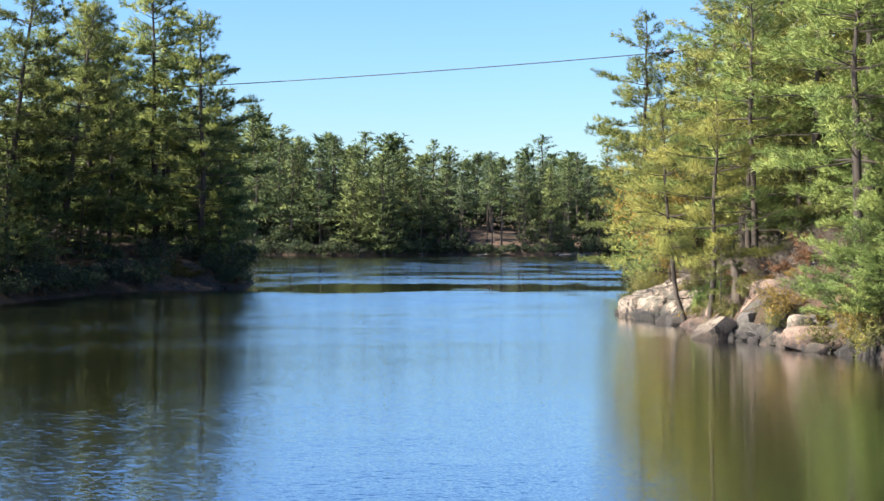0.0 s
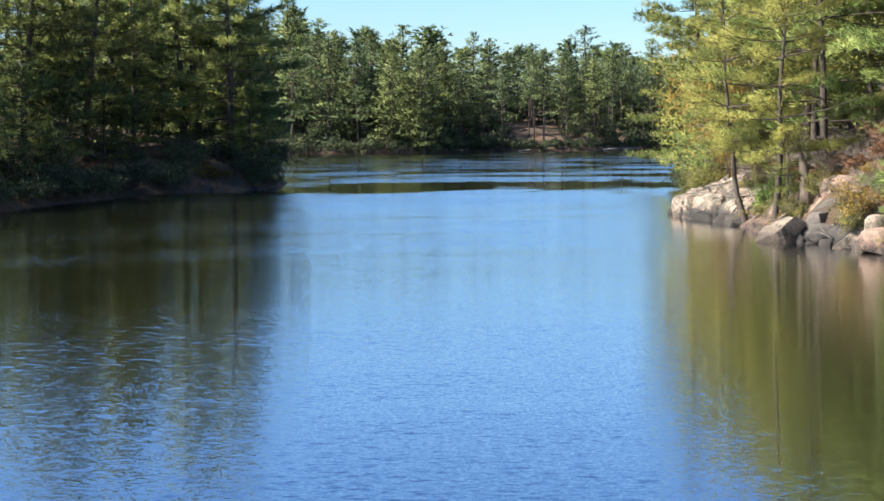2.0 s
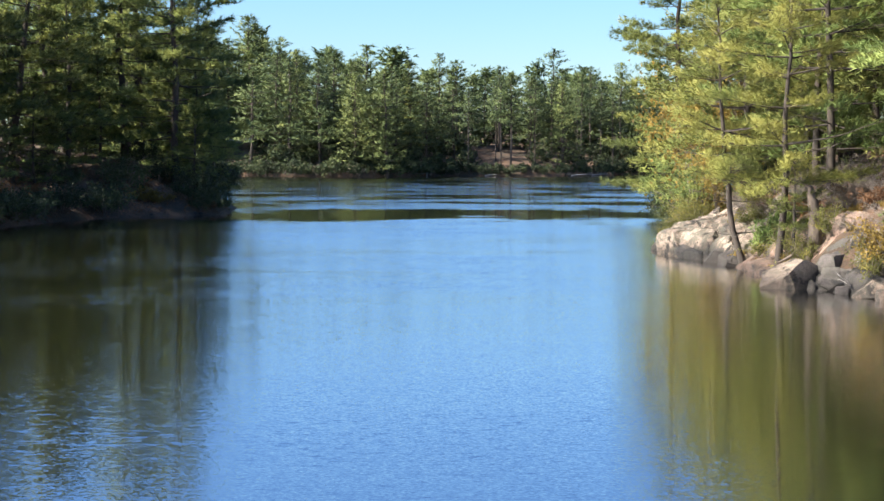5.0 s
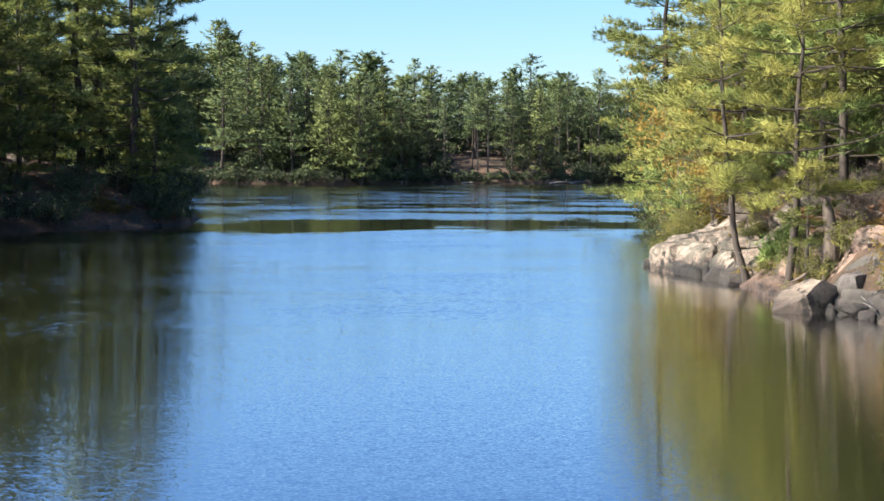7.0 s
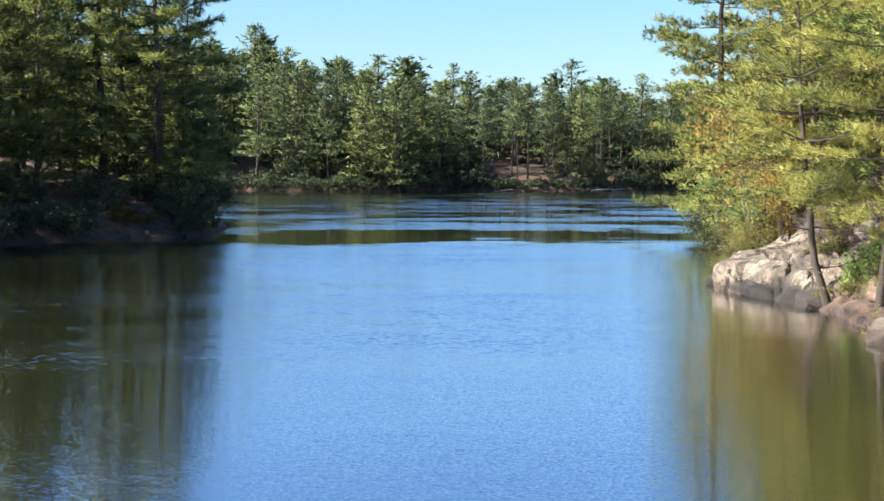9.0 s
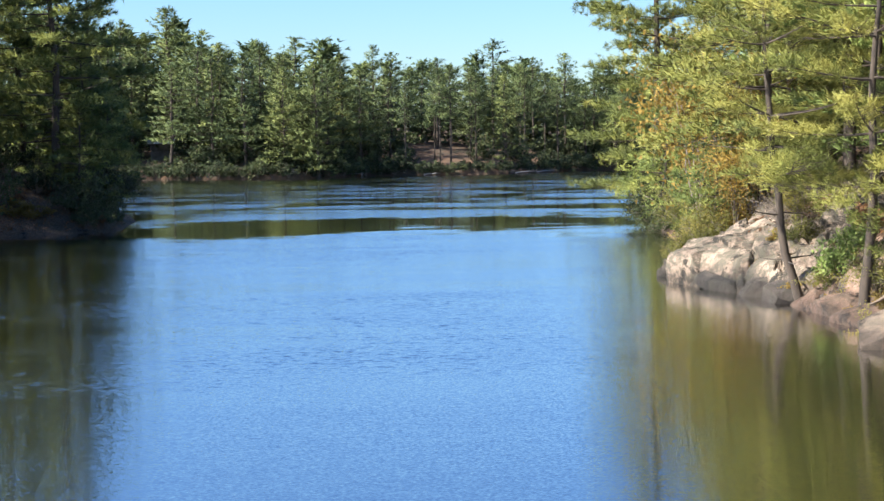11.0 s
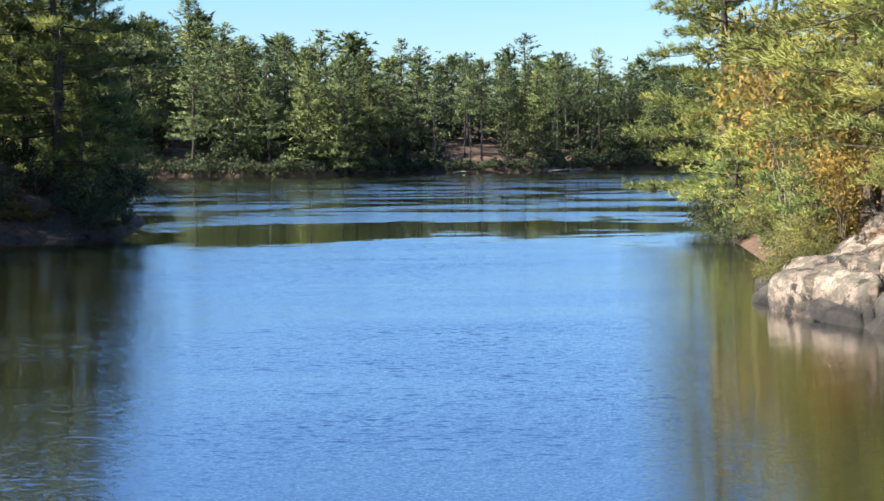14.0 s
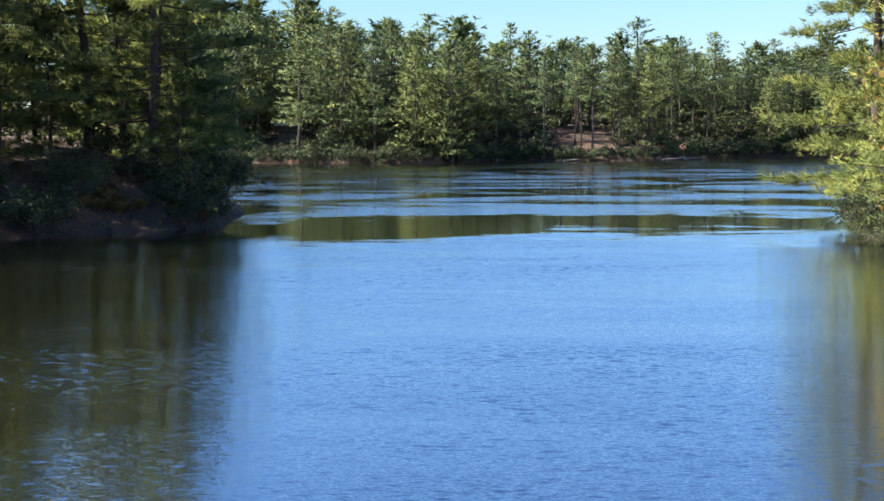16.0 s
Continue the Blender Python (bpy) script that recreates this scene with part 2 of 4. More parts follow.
    gloss = node("ShaderNodeBsdfGlossy")
    gloss.inputs["Roughness"].default_value = 0.02
    gloss.inputs["Color"].default_value = (1, 1, 1, 1)
    link(normal, gloss.inputs["Normal"])
    fresnel = node("ShaderNodeFresnel", IOR=1.6)
    link(normal, fresnel.inputs["Normal"])
    mix = node("ShaderNodeMixShader")
    link(maths("POWER", fresnel.outputs[0], 0.33), mix.inputs["Fac"])
    link(body.outputs[0], mix.inputs[1])
    link(gloss.outputs[0], mix.inputs[2])
    link(mix.outputs[0], nt.nodes["Material Output"].inputs["Surface"])
    nt.nodes.remove(bsdf)
    return m


GREEN = needle_material("pine_needles_green", (0.035, 0.054, 0.025), (0.08, 0.112, 0.046), (0.15, 0.18, 0.068), 0.2)
DEEP = needle_material("pine_needles_deep_green", (0.036, 0.056, 0.02), (0.124, 0.16, 0.048), (0.27, 0.29, 0.08), 0.24)
MOSSY = needle_material("pine_needles_mossy", (0.05, 0.064, 0.02), (0.125, 0.15, 0.042), (0.24, 0.25, 0.068), 0.22)
YELLOW = needle_material("pine_needles_yellowing", (0.078, 0.094, 0.024), (0.166, 0.176, 0.044), (0.255, 0.243, 0.063), 0.13)
GOLDEN = needle_material("pine_needles_golden", (0.062, 0.078, 0.022), (0.14, 0.158, 0.041), (0.22, 0.22, 0.058), 0.14)
FRESH = needle_material("pine_needles_fresh", (0.058, 0.088, 0.025), (0.13, 0.178, 0.049), (0.235, 0.275, 0.079), 0.16)
OLIVE = needle_material("pine_needles_olive", (0.062, 0.08, 0.025), (0.148, 0.165, 0.047), (0.265, 0.258, 0.075), 0.14)
PALE = needle_material("pine_needles_pale", (0.055, 0.075, 0.028), (0.12, 0.15, 0.052), (0.21, 0.235, 0.08), 0.2)
AUTUMN = needle_material("autumn_leaves", (0.1, 0.075, 0.02), (0.22, 0.15, 0.036), (0.34, 0.23, 0.055), 0.35)
RUST = needle_material("rusty_leaves", (0.08, 0.04, 0.02), (0.17, 0.085, 0.04), (0.25, 0.135, 0.07), 0.3)
# shrub green darkened to carry the shade under banks and overhangs
SHADED_GREEN = needle_material("shaded_shrub_green", (0.017, 0.025, 0.012), (0.04, 0.054, 0.023), (0.08, 0.095, 0.036), 0.2)
LEAFY = needle_material("shrub_leaves", (0.05, 0.055, 0.015), (0.13, 0.13, 0.035), (0.26, 0.22, 0.06), 0.4)
TWIG = bark_material("dry_twigs", (0.07, 0.055, 0.045), (0.2, 0.165, 0.135))
BARK = bark_material("pine_bark", (0.012, 0.01, 0.008), (0.062, 0.045, 0.033))
DEADWOOD = bark_material("weathered_wood", (0.1, 0.09, 0.08), (0.36, 0.33, 0.3))
STUMPWOOD = bark_material("stump_wood", (0.035, 0.026, 0.02), (0.16, 0.12, 0.09))
GRANITE = rock_material("pale_granite", (0.46, 0.36, 0.275), (0.27, 0.205, 0.155), (0.04, 0.034, 0.03), 0.8)
GREYROCK = rock_material("grey_granite", (0.17, 0.14, 0.12), (0.115, 0.095, 0.082), (0.05, 0.043, 0.04), 0.6)
BRIGHTROCK = rock_material("bright_granite", (0.4, 0.315, 0.24), (0.29, 0.225, 0.17), (0.11, 0.088, 0.07), 0.4)
DARKROCK = rock_material("dark_granite", (0.17, 0.145, 0.13), (0.1, 0.085, 0.078), (0.04, 0.035, 0.032))
PINKROCK = rock_material("pink_granite", (0.44, 0.295, 0.22), (0.3, 0.195, 0.14), (0.07, 0.052, 0.044), 0.4)
GROUND = ground_material()
WATER = water_material()

# ---- building blocks ----


def part(name, data, mat, parent, label=""):
    """One mesh object under a thing or a part."""
    if isinstance(data, bmesh.types.BMesh):
        mesh = bpy.data.meshes.new(name)
        data.to_mesh(mesh)
        data.free()
        data = mesh
    if mat is not None and not data.materials:
        data.materials.append(mat)
    ob = new(name, data)
    ob.parent = parent
    if label:
        ob["label"] = label
    return ob


def mesh_of(name, verts, faces, smooth=False):
    """A mesh from arrays of corners and of equal-sided faces."""
    mesh = bpy.data.meshes.new(name)
    verts, faces = np.asarray(verts, dtype=np.float32), np.asarray(faces, dtype=np.int32)
    n, k = faces.shape
    mesh.vertices.add(len(verts))
    mesh.vertices.foreach_set("co", verts.ravel())
    mesh.loops.add(n * k)
    mesh.loops.foreach_set("vertex_index", faces.ravel())
    mesh.polygons.add(n)
    mesh.polygons.foreach_set("loop_start", np.arange(n, dtype=np.int32) * k)
    mesh.polygons.foreach_set("loop_total", np.full(n, k, dtype=np.int32))
    if smooth:
        mesh.polygons.foreach_set("use_smooth", np.ones(n, dtype=bool))
    mesh.update(calc_edges=True)
    mesh.validate()
    return mesh


def tube_arrays(line, radii, sides=6):
    """Corners and quads of a tube along a line of points, closed at its tip by its small radius."""
    line, radii = np.asarray(line, float), np.asarray(radii, float)
    ahead = np.gradient(line, axis=0)
    ahead /= np.linalg.norm(ahead, axis=1, keepdims=True) + 1e-9
    ref = np.array([0.31, 0.95, 0.05]) if abs(ahead[0][2]) > 0.7 else np.array([0.0, 0.0, 1.0])
    u = np.cross(ahead, ref)
    u /= np.linalg.norm(u, axis=1, keepdims=True) + 1e-9
    v = np.cross(ahead, u)
    a = np.arange(sides) * 2 * np.pi / sides
    ring = np.cos(a)[None, :, None] * u[:, None] + np.sin(a)[None, :, None] * v[:, None]
    verts = (line[:, None] + ring * radii[:, None, None]).reshape(-1, 3)
    i = np.arange(len(line) - 1)[:, None] * sides
    j = np.arange(sides)[None, :]
    k = (j + 1) % sides
    faces = np.stack([i + j, i + k, i + sides + k, i + sides + j], -1).reshape(-1, 4)
    return verts, faces


def joined(pieces):
    verts, faces, n = [], [], 0
    for v, f in pieces:
        verts.append(v)
        faces.append(f + n)
        n += len(v)
    return np.concatenate(verts), np.concatenate(faces)


def kites(rng, centres, ways, length, width, level=0.0):
    """Slender pointed leaves from each centre along each way."""
    n = len(centres)
    ln = length * rng.uniform(0.6, 1.25, (n, 1))
    side = np.cross(ways, rng.normal(size=(n, 3)) + np.array([0.0, 0.0, level]))
    side /= np.linalg.norm(side, axis=1, keepdims=True) + 1e-9
    wd = width * rng.uniform(0.7, 1.3, (n, 1))
    low = centres + ways * ln * 0.3
    verts = np.stack([low - side * wd, low + side * wd, centres + ways * ln], 1).reshape(-1, 3)
    return verts, np.arange(n * 3).reshape(-1, 3)


def tufts(rng, centres, ways, rounds, blades, length, fat, spread=0.55):
    """Brushes of slender needle blades; each blade is shaded with the roundness of the plume that it belongs to."""
    n = len(centres) * blades
    c, w, r = (np.repeat(v, blades, 0) for v in (centres, ways, rounds))
    w = w + rng.normal(0, spread, (n, 3))
    w /= np.linalg.norm(w, axis=1, keepdims=True) + 1e-9
    side = np.cross(w, rng.normal(size=(n, 3)))
    side /= np.linalg.norm(side, axis=1, keepdims=True) + 1e-9
    ln = length * rng.uniform(0.65, 1.25, (n, 1))
    wide = length * fat * rng.uniform(0.7, 1.3, (n, 1))
    low = c + rng.normal(0, 0.12 * length, (n, 3))
    one, two, tip = low - side * wide, low + side * wide, low + w * ln
    turned = (np.cross(two - one, tip - one) * r).sum(1) < 0
    one[turned], two[turned] = two[turned].copy(), one[turned].copy()
    r = r + w * 0.35 + rng.normal(0, 0.16, (n, 3))
    r /= np.linalg.norm(r, axis=1, keepdims=True) + 1e-9
    return np.stack([one, two, tip], 1).reshape(-1, 3), np.arange(n * 3).reshape(-1, 3), np.repeat(r, 3, 0)


def pine_meshes(seed, tall, bare, reach, thick, needles, tuft=0.24, step=0.17, twig=0.3, blades=7, fat=0.1, lean=(0.0, 0.0), open_top=0.0, droop=0.0, gap=1.0, power=0.7, bow=0.0, dead=0.0, inner=0.3, limb_sides=4, broad=0.34, lift=0.1, lop=0.3, spread=0.55, scatter=0.3):
    """Trunk, limbs and crown of one white pine: whorls of near-level limbs, each carrying a flat plume of forked twigs with needle tufts."""
    rng = np.random.default_rng(seed)
    steps = 14 if bow else 12
    s = np.linspace(0, 1, steps)
    wob = np.cumsum(rng.normal(0, 0.05 * tall / steps, (steps, 2)), axis=0)
    stem = np.stack([lean[0] * tall * s + bow * (1 - np.exp(-6 * s)) + wob[:, 0], lean[1] * tall * s + wob[:, 1], tall * s - 0.4 * (s == 0)], -1)
    radii = thick * (1 - s) ** 0.85 + 0.015
    radii[0] *= 1.25
    trunk = mesh_of("trunk", *tube_arrays(stem, radii, 9), smooth=True)

    def stem_at(z):
        return np.array([np.interp(z, stem[:, 2], stem[:, 0]), np.interp(z, stem[:, 2], stem[:, 1]), z])

    limbs, centres, ways, rounds = [], [], [], []
    up = np.array([0.0, 0.0, 1.0])
    low = tall * bare
    z, turn = max(0.5, low * 0.5), rng.uniform(0, 6)
    side_reach = rng.uniform(1 - lop, 1 + lop, 8)  # the crown is lopsided
    t = np.linspace(0, 1, 6)
    while z < tall * 0.975:
        f = (z - low) / (tall - low)
        count = rng.integers(4, 7) if f > 0 else rng.integers(1, 4)
        turn += rng.uniform(0.3, 1.2)
        strong = rng.uniform(0.72, 1.2)
        for k in range(count):
            a = (turn + k * 2 * np.pi / count + rng.normal(0, 0.25)) % (2 * np.pi)
            if f > 0:
                profile = min(1.0, 0.6 + 1.6 * f) * (1 - f) ** power + 0.06
                if open_top and f > 0.45:
                    profile *= 1 + open_top * np.sin((f - 0.45) / 0.55 * np.pi)
                long = reach * profile * rng.uniform(0.55, 1.12) * strong * side_reach[int(a / (np.pi / 4)) % 8]
            else:
                long = reach * rng.uniform(0.25, 0.6)
            out = np.array([np.cos(a), np.sin(a), 0.0])
            across = np.array([-np.sin(a), np.cos(a), 0.0])
            rise = np.radians(-6 - droop + 18 * max(f, 0) + 38 * max(f - 0.65, 0) / 0.35 + rng.normal(0, 7))
            p = stem_at(min(tall * 0.98, max(0.3, z + rng.uniform(-scatter, scatter) * gap))) + np.outer(t * long * np.cos(rise), out)
            p[:, 2] += long * (np.sin(rise) * t + lift * t**2.4) + rng.normal(0, 0.012 * long, 6) * t
            p += np.outer(rng.normal(0, 0.07) * long * t**2, across)
            limbs.append(tube_arrays(p, (0.010 + 0.008 * long) * (1.02 - t) + 0.005, 4) if limb_sides == 4 else tube_arrays(p[[0, 3, 5]], (0.012 + 0.009 * long) * (1.02 - t[[0, 3, 5]]) + 0.008, 3))
            if (f <= 0 and rng.random() < 0.8) or (dead and rng.random() < dead * (1.2 - max(f, 0))):
                continue
            # twigs fan out to both sides of the limb; the plume is widest past its middle
            n = max(3, int(long * (1 - inner) / twig * 2))
            u = np.clip(np.linspace(inner, 1.0, n) + rng.normal(0, 0.03, n), 0.1, 1)
            left = np.where(np.arange(n) % 2 == 0, 1.0, -1.0)
            reach_t = (broad * long * np.sin(np.clip(u - inner * 0.6, 0, 1) ** 0.8 * np.pi * 0.86) ** 0.7 + 0.16) * rng.uniform(0.55, 1.2, n)
            swing = np.radians(rng.uniform(38, 62, n)) * (1.15 - 0.75 * u)
            q = np.stack([np.interp(u, t, p[:, i]) for i in range(3)], -1)
            d = np.outer(np.cos(swing), out) + (np.sin(swing) * left)[:, None] * across
            d[:, 2] = rng.uniform(0.0, 0.26, n)
            if limb_sides == 4:
                for j in range(0, n, 2):
                    limbs.append(tube_arrays(np.stack([q[j], q[j] + d[j] * reach_t[j]]), np.array([0.010, 0.004]), 3))
            m = np.maximum(1, np.round(reach_t * 0.8 / step + rng.uniform(0, 0.6, n))).astype(int)
            own = np.repeat(np.arange(n), m)
            along = rng.uniform(0.22, 1.0, len(own))
            side_off = rng.normal(0, 0.05 + 0.25 * step, (len(own), 3))
            c = q[own] + d[own] * (reach_t[own] * along)[:, None] + side_off
            c[:, 2] += 0.03 * long * (1 - along) + np.abs(rng.normal(0, 0.025 * long, len(own)))
            centres.append(c)
            ways.append(d[own] * 0.75 + up * 0.38 + out * 0.2)
            rounds.append(up * 1.1 + d[own] * 0.3 * along[:, None] + out * (0.45 * u[own] - 0.1)[:, None])
        z += rng.uniform(0.6, 1.3) * gap * (1.0 if f > 0 else 1.2) * (1 - 0.4 * max(f, 0))
    tip = stem_at(tall)
    lead = 8
    centres.append(tip - np.outer(np.linspace(0, 1.0, lead), up) * 0.06 * tall * 0.5 + rng.normal(0, 0.05, (lead, 3)))
    ways.append(rng.normal(0, 0.35, (lead, 3)) + up)
    rounds.append(rng.normal(0, 0.5, (lead, 3)) + up * 0.6)
    v, faces, normals = tufts(rng, np.concatenate(centres), np.concatenate(ways), np.concatenate(rounds), blades, tuft, fat, spread)
    crown = mesh_of("crown", v, faces, smooth=True)
    crown.normals_split_custom_set_from_vertices(normals.tolist())
    branches = mesh_of("branchwork", *joined([(v, f) for v, f in limbs]))
    trunk.materials.append(BARK)
    branches.materials.append(BARK)
    crown.materials.append(needles)
    return trunk, branches, crown


def tree_of(name, meshes, m, label, group):
    root = new(name)
    root.matrix_world = m
    for nm, mesh in zip(("trunk", "branchwork", "crown"), meshes):
        ob = part(nm, mesh, None, root)
        if nm != "trunk":
            ob["kind"] = "stuff"
    return tagged(root, label, "tree", group)


def rock_mesh(seed, size, cuts=14, rough=0.05, level=5, square=2.0, breaks=()):
    """A granite lump: a ball planed by random flat breaks, then roughened."""
    rng = np.random.default_rng(seed)
    bm = bmesh.new()
    bmesh.ops.create_icosphere(bm, subdivisions=level, radius=1.0)
    planes = rng.normal(size=(cuts, 3))
    planes /= np.linalg.norm(planes, axis=1, keepdims=True)
    deep = rng.uniform(0.42, 0.8, cuts) * (1.0 if square <= 2 else 1.32)
    for nrm, far in breaks:
        planes = np.vstack([planes, np.array(nrm) / np.linalg.norm(nrm)])
        deep = np.append(deep, far)
    shift = Vector(rng.uniform(-50, 50, 3))
    for v in bm.verts:
        co = np.array(v.co)
        co = co / (np.abs(co) ** square).sum() ** (1 / square)
        for nrm, far in zip(planes, deep):
            over = co @ nrm - far
            if over > 0:
                co = co - nrm * over * 0.97
        p = Vector(co)
        d = noise.fractal(p * 1.6 + shift, 1.0, 2.0, 4) * rough + noise.fractal(p * 6 + shift, 0.8, 2.0, 3) * rough * 0.35
        p += p.normalized() * d
        v.co = (p.x * size[0], p.y * size[1], p.z * size[2])
    mesh = bpy.data.meshes.new("rock")
    bm.to_mesh(mesh)
    bm.free()
    return mesh


def boulder(seed, x, y, z, size, mat, label, turn=0.0, tilt=(0.0, 0.0), cuts=9, group="shore rocks", name="boulder", rough=0.06, square=2.0, breaks=()):
    ob = new(name, rock_mesh(seed, size, cuts, rough, 5 if max(size) > 0.6 else 3, square, breaks))
    ob.data.materials.append(mat)
    ob.matrix_world = pose(x, y, z, tilt[0], tilt[1], turn)
    return tagged(ob, label, "rock", group)


def bush_meshes(seed, tall, wide, leaf, leaves, spray, stems=14, thick=1.0, forks=4):
    """Stems that fork from one root, with leaves on their outer halves."""
    rng = np.random.default_rng(seed)
    wood, centres, ways = [], [], []
    for k in range(stems):
        a = rng.uniform(0, 2 * np.pi)
        out = np.array([np.cos(a), np.sin(a), 0])
        r, h = wide * rng.uniform(0.15, 1.0), tall * rng.uniform(0.55, 1.05)
        t = np.linspace(0, 1, 5)
        p = np.outer(t**1.2 * r, out) + np.outer(t**0.85, [0, 0, h * (1 - 0.35 * r / wide)]) + rng.normal(0, 0.03 * tall, (5, 3)) * t[:, None]
        p[0, 2] -= 0.15
        wood.append(tube_arrays(p, ((0.008 + 0.004 * tall) * (1.03 - t) + 0.003) * thick, 3))
        for _ in range(forks):
            f = rng.uniform(0.35, 0.95)
            q0 = np.array([np.interp(f, t, p[:, i]) for i in range(3)])
            d = rng.normal(0, 1, 3) + np.array([0, 0, 0.7]) + out * 0.6
            d /= np.linalg.norm(d)
            q = q0 + np.outer(np.linspace(0, 1, 2), d) * tall * rng.uniform(0.15, 0.35)
            wood.append(tube_arrays(q, np.array([0.009, 0.003]) * thick, 3))
            n = leaves
            u = rng.uniform(0.1, 1.05, (n, 1))
            centres.append(q0 + (q[-1] - q0) * u + rng.normal(0, 0.05 * tall, (n, 3)))
            w = rng.normal(0, 0.8, (n, 3)) + d * 0.6
            ways.append(w / np.linalg.norm(w, axis=1, keepdims=True))
    stem_mesh = mesh_of("stemwork", *joined(wood))
    stem_mesh.materials.append(TWIG)
    out_meshes = [("stemwork", stem_mesh)]
    if leaves:
        c, w = np.concatenate(centres), np.concatenate(ways)
        leaf_mesh = mesh_of("foliage", *kites(rng, c, w, spray, spray * 0.3))
        leaf_mesh.materials.append(leaf)
        out_meshes.append(("foliage", leaf_mesh))
    return out_meshes


def bush_of(name, meshes, m, label, group):
    root = new(name)
    root.matrix_world = m
    for nm, mesh in meshes:
        part(nm, mesh, None, root)["kind"] = "stuff"
    return tagged(root, label, "shrub", group)


def at_scale(x, y, z, turn=0.0, s=1.0, sx=1.0):
    return pose(x, y, z, 0, 0, turn) @ Matrix.Diagonal((s * sx, s * sx, s, 1))


# ---- ground and water ----
SHORE = [
    (30, -80), (28, -10), (26, 15), (20, 28), (16, 36), (14.1, 41), (12.6, 43.6), (11.9, 46.4), (11.0, 47.9), (10.4, 49.2), (10.6, 51.5),
    (10.25, 54.7), (9.75, 57.4), (8.85, 59.5), (8.3, 61.3), (8.9, 64), (10.8, 68), (12, 75), (13, 82), (13.6, 88), (16, 98), (21, 108),
    (45, 122), (90, 135), (150, 160), (160, 220), (100, 245), (60, 246), (42, 243), (30, 238), (18, 223), (-2, 220), (-13, 210),
    (-25, 211), (-40, 216), (-90, 225), (-150, 220), (-150, 160), (-90, 150), (-40, 135), (-24, 120), (-16.5, 108), (-14.5, 100),
    (-13.8, 92), (-16, 89.5), (-18.9, 87.5), (-21.5, 82), (-23.5, 72), (-26, 60), (-30, 30), (-32, -80),
]


def shore_distance(px, py):
    """Metres to the shoreline, positive on land."""
    a = np.array(SHORE, float)
    b = np.roll(a, -1, 0)
    p = np.stack([px, py], -1)[..., None, :]
    ab = b - a
    t = np.clip(((p - a) * ab).sum(-1) / (ab**2).sum(-1), 0, 1)
    far = np.sqrt((((p - a) - t[..., None] * ab) ** 2).sum(-1)).min(-1)
    crosses = (a[:, 1] > p[..., 1]) != (b[:, 1] > p[..., 1])
    at = a[:, 0] + (p[..., 1] - a[:, 1]) * ab[:, 0] / np.where(np.abs(ab[:, 1]) < 1e-9, 1e-9, ab[:, 1])
    inside = (crosses & (p[..., 0] < at)).sum(-1) % 2 == 1
    return np.where(inside, -far, far)


def ground_height(px, py):
    px, py = np.asarray(px, float), np.asarray(py, float)
    d = shore_distance(px, py)
    dl = np.maximum(d, 0)
    right = 6.2 * (1 - np.exp(-dl / 5.5)) * np.interp(py, [52, 58], [1.0, 0.62]) + 6.5 * (1 - np.exp(-np.maximum(dl - 6, 0) / 14.0))
    left = 5.0 * (1 - np.exp(-dl / 8.0))
    beyond = 1.1 * (1 - np.exp(-dl / 1.2)) + 9.0 * (1 - np.exp(-dl / 45.0))
    w_right = np.clip((px + 2) / 6, 0, 1)
    near = left * (1 - w_right) + right * w_right
    w_far = np.clip((py - 130) / 40, 0, 1)
    land = near * (1 - w_far) + beyond * w_far
    lump = np.array([noise.fractal(Vector((x * 0.22, y * 0.22, 3.1)), 1.0, 2.0, 4) for x, y in zip(px.ravel(), py.ravel())]).reshape(px.shape)
    land = land + lump * np.clip(dl / 3.0, 0, 1) * 0.55
    # under the bare rock of the point the soil starts lower
    bare = np.clip((px - 5) / 2, 0, 1) * np.clip((py - 36) / 2, 0, 1) * np.clip((68 - py) / 2, 0, 1)
    land = land - 0.9 * bare * np.exp(-dl / 0.8)
    return np.where(d > 0, land, np.maximum(-3.0, d * 0.6 - 0.9 * bare))


def lines(*spans):
    out = []
    for lo, hi, step in spans:
        out += list(np.arange(lo, hi, step))
    return np.array(out + [spans[-1][1]])


gx = lines((-3000, -300, 300), (-300, -60, 12), (-60, -34, 2.0), (-34, -10, 0.6), (-10, 7, 2.0), (7, 24, 0.35), (24, 60, 2.0), (60, 300, 12), (300, 3000, 300))
gy = lines((-3000, -100, 300), (-100, 30, 10), (30, 40, 1.0), (40, 70, 0.35), (70, 112, 0.7), (112, 204, 4), (204, 262, 1.2), (262, 330, 6), (330, 3000, 250))
GX, GY = np.meshgrid(gx, gy, indexing="ij")
GZ = ground_height(GX, GY)
idx = np.arange(GX.size).reshape(GX.shape)
quads = np.stack([idx[:-1, :-1], idx[1:, :-1], idx[1:, 1:], idx[:-1, 1:]], -1).reshape(-1, 4)
ground = new("ground", mesh_of("ground", np.stack([GX, GY, GZ], -1).reshape(-1, 3), quads, smooth=True))
ground.data.materials.append(GROUND)
tagged(ground, "forest floor with rusty needle litter sloping into the river", "ground", kind="structure")

bm = bmesh.new()
bmesh.ops.create_grid(bm, x_segments=8, y_segments=8, size=1.0)
bmesh.ops.transform(bm, matrix=Matrix.Translation((5, 80, 0)) @ Matrix.Diagonal((175, 190, 1, 1)), verts=bm.verts)
water = part("water", bm, WATER, None)
tagged(water, "calm blue river reflecting sky and dark pines", "water", kind="structure")


def floor_at(x, y):
    return float(ground_height(np.array([x]), np.array([y]))[0])


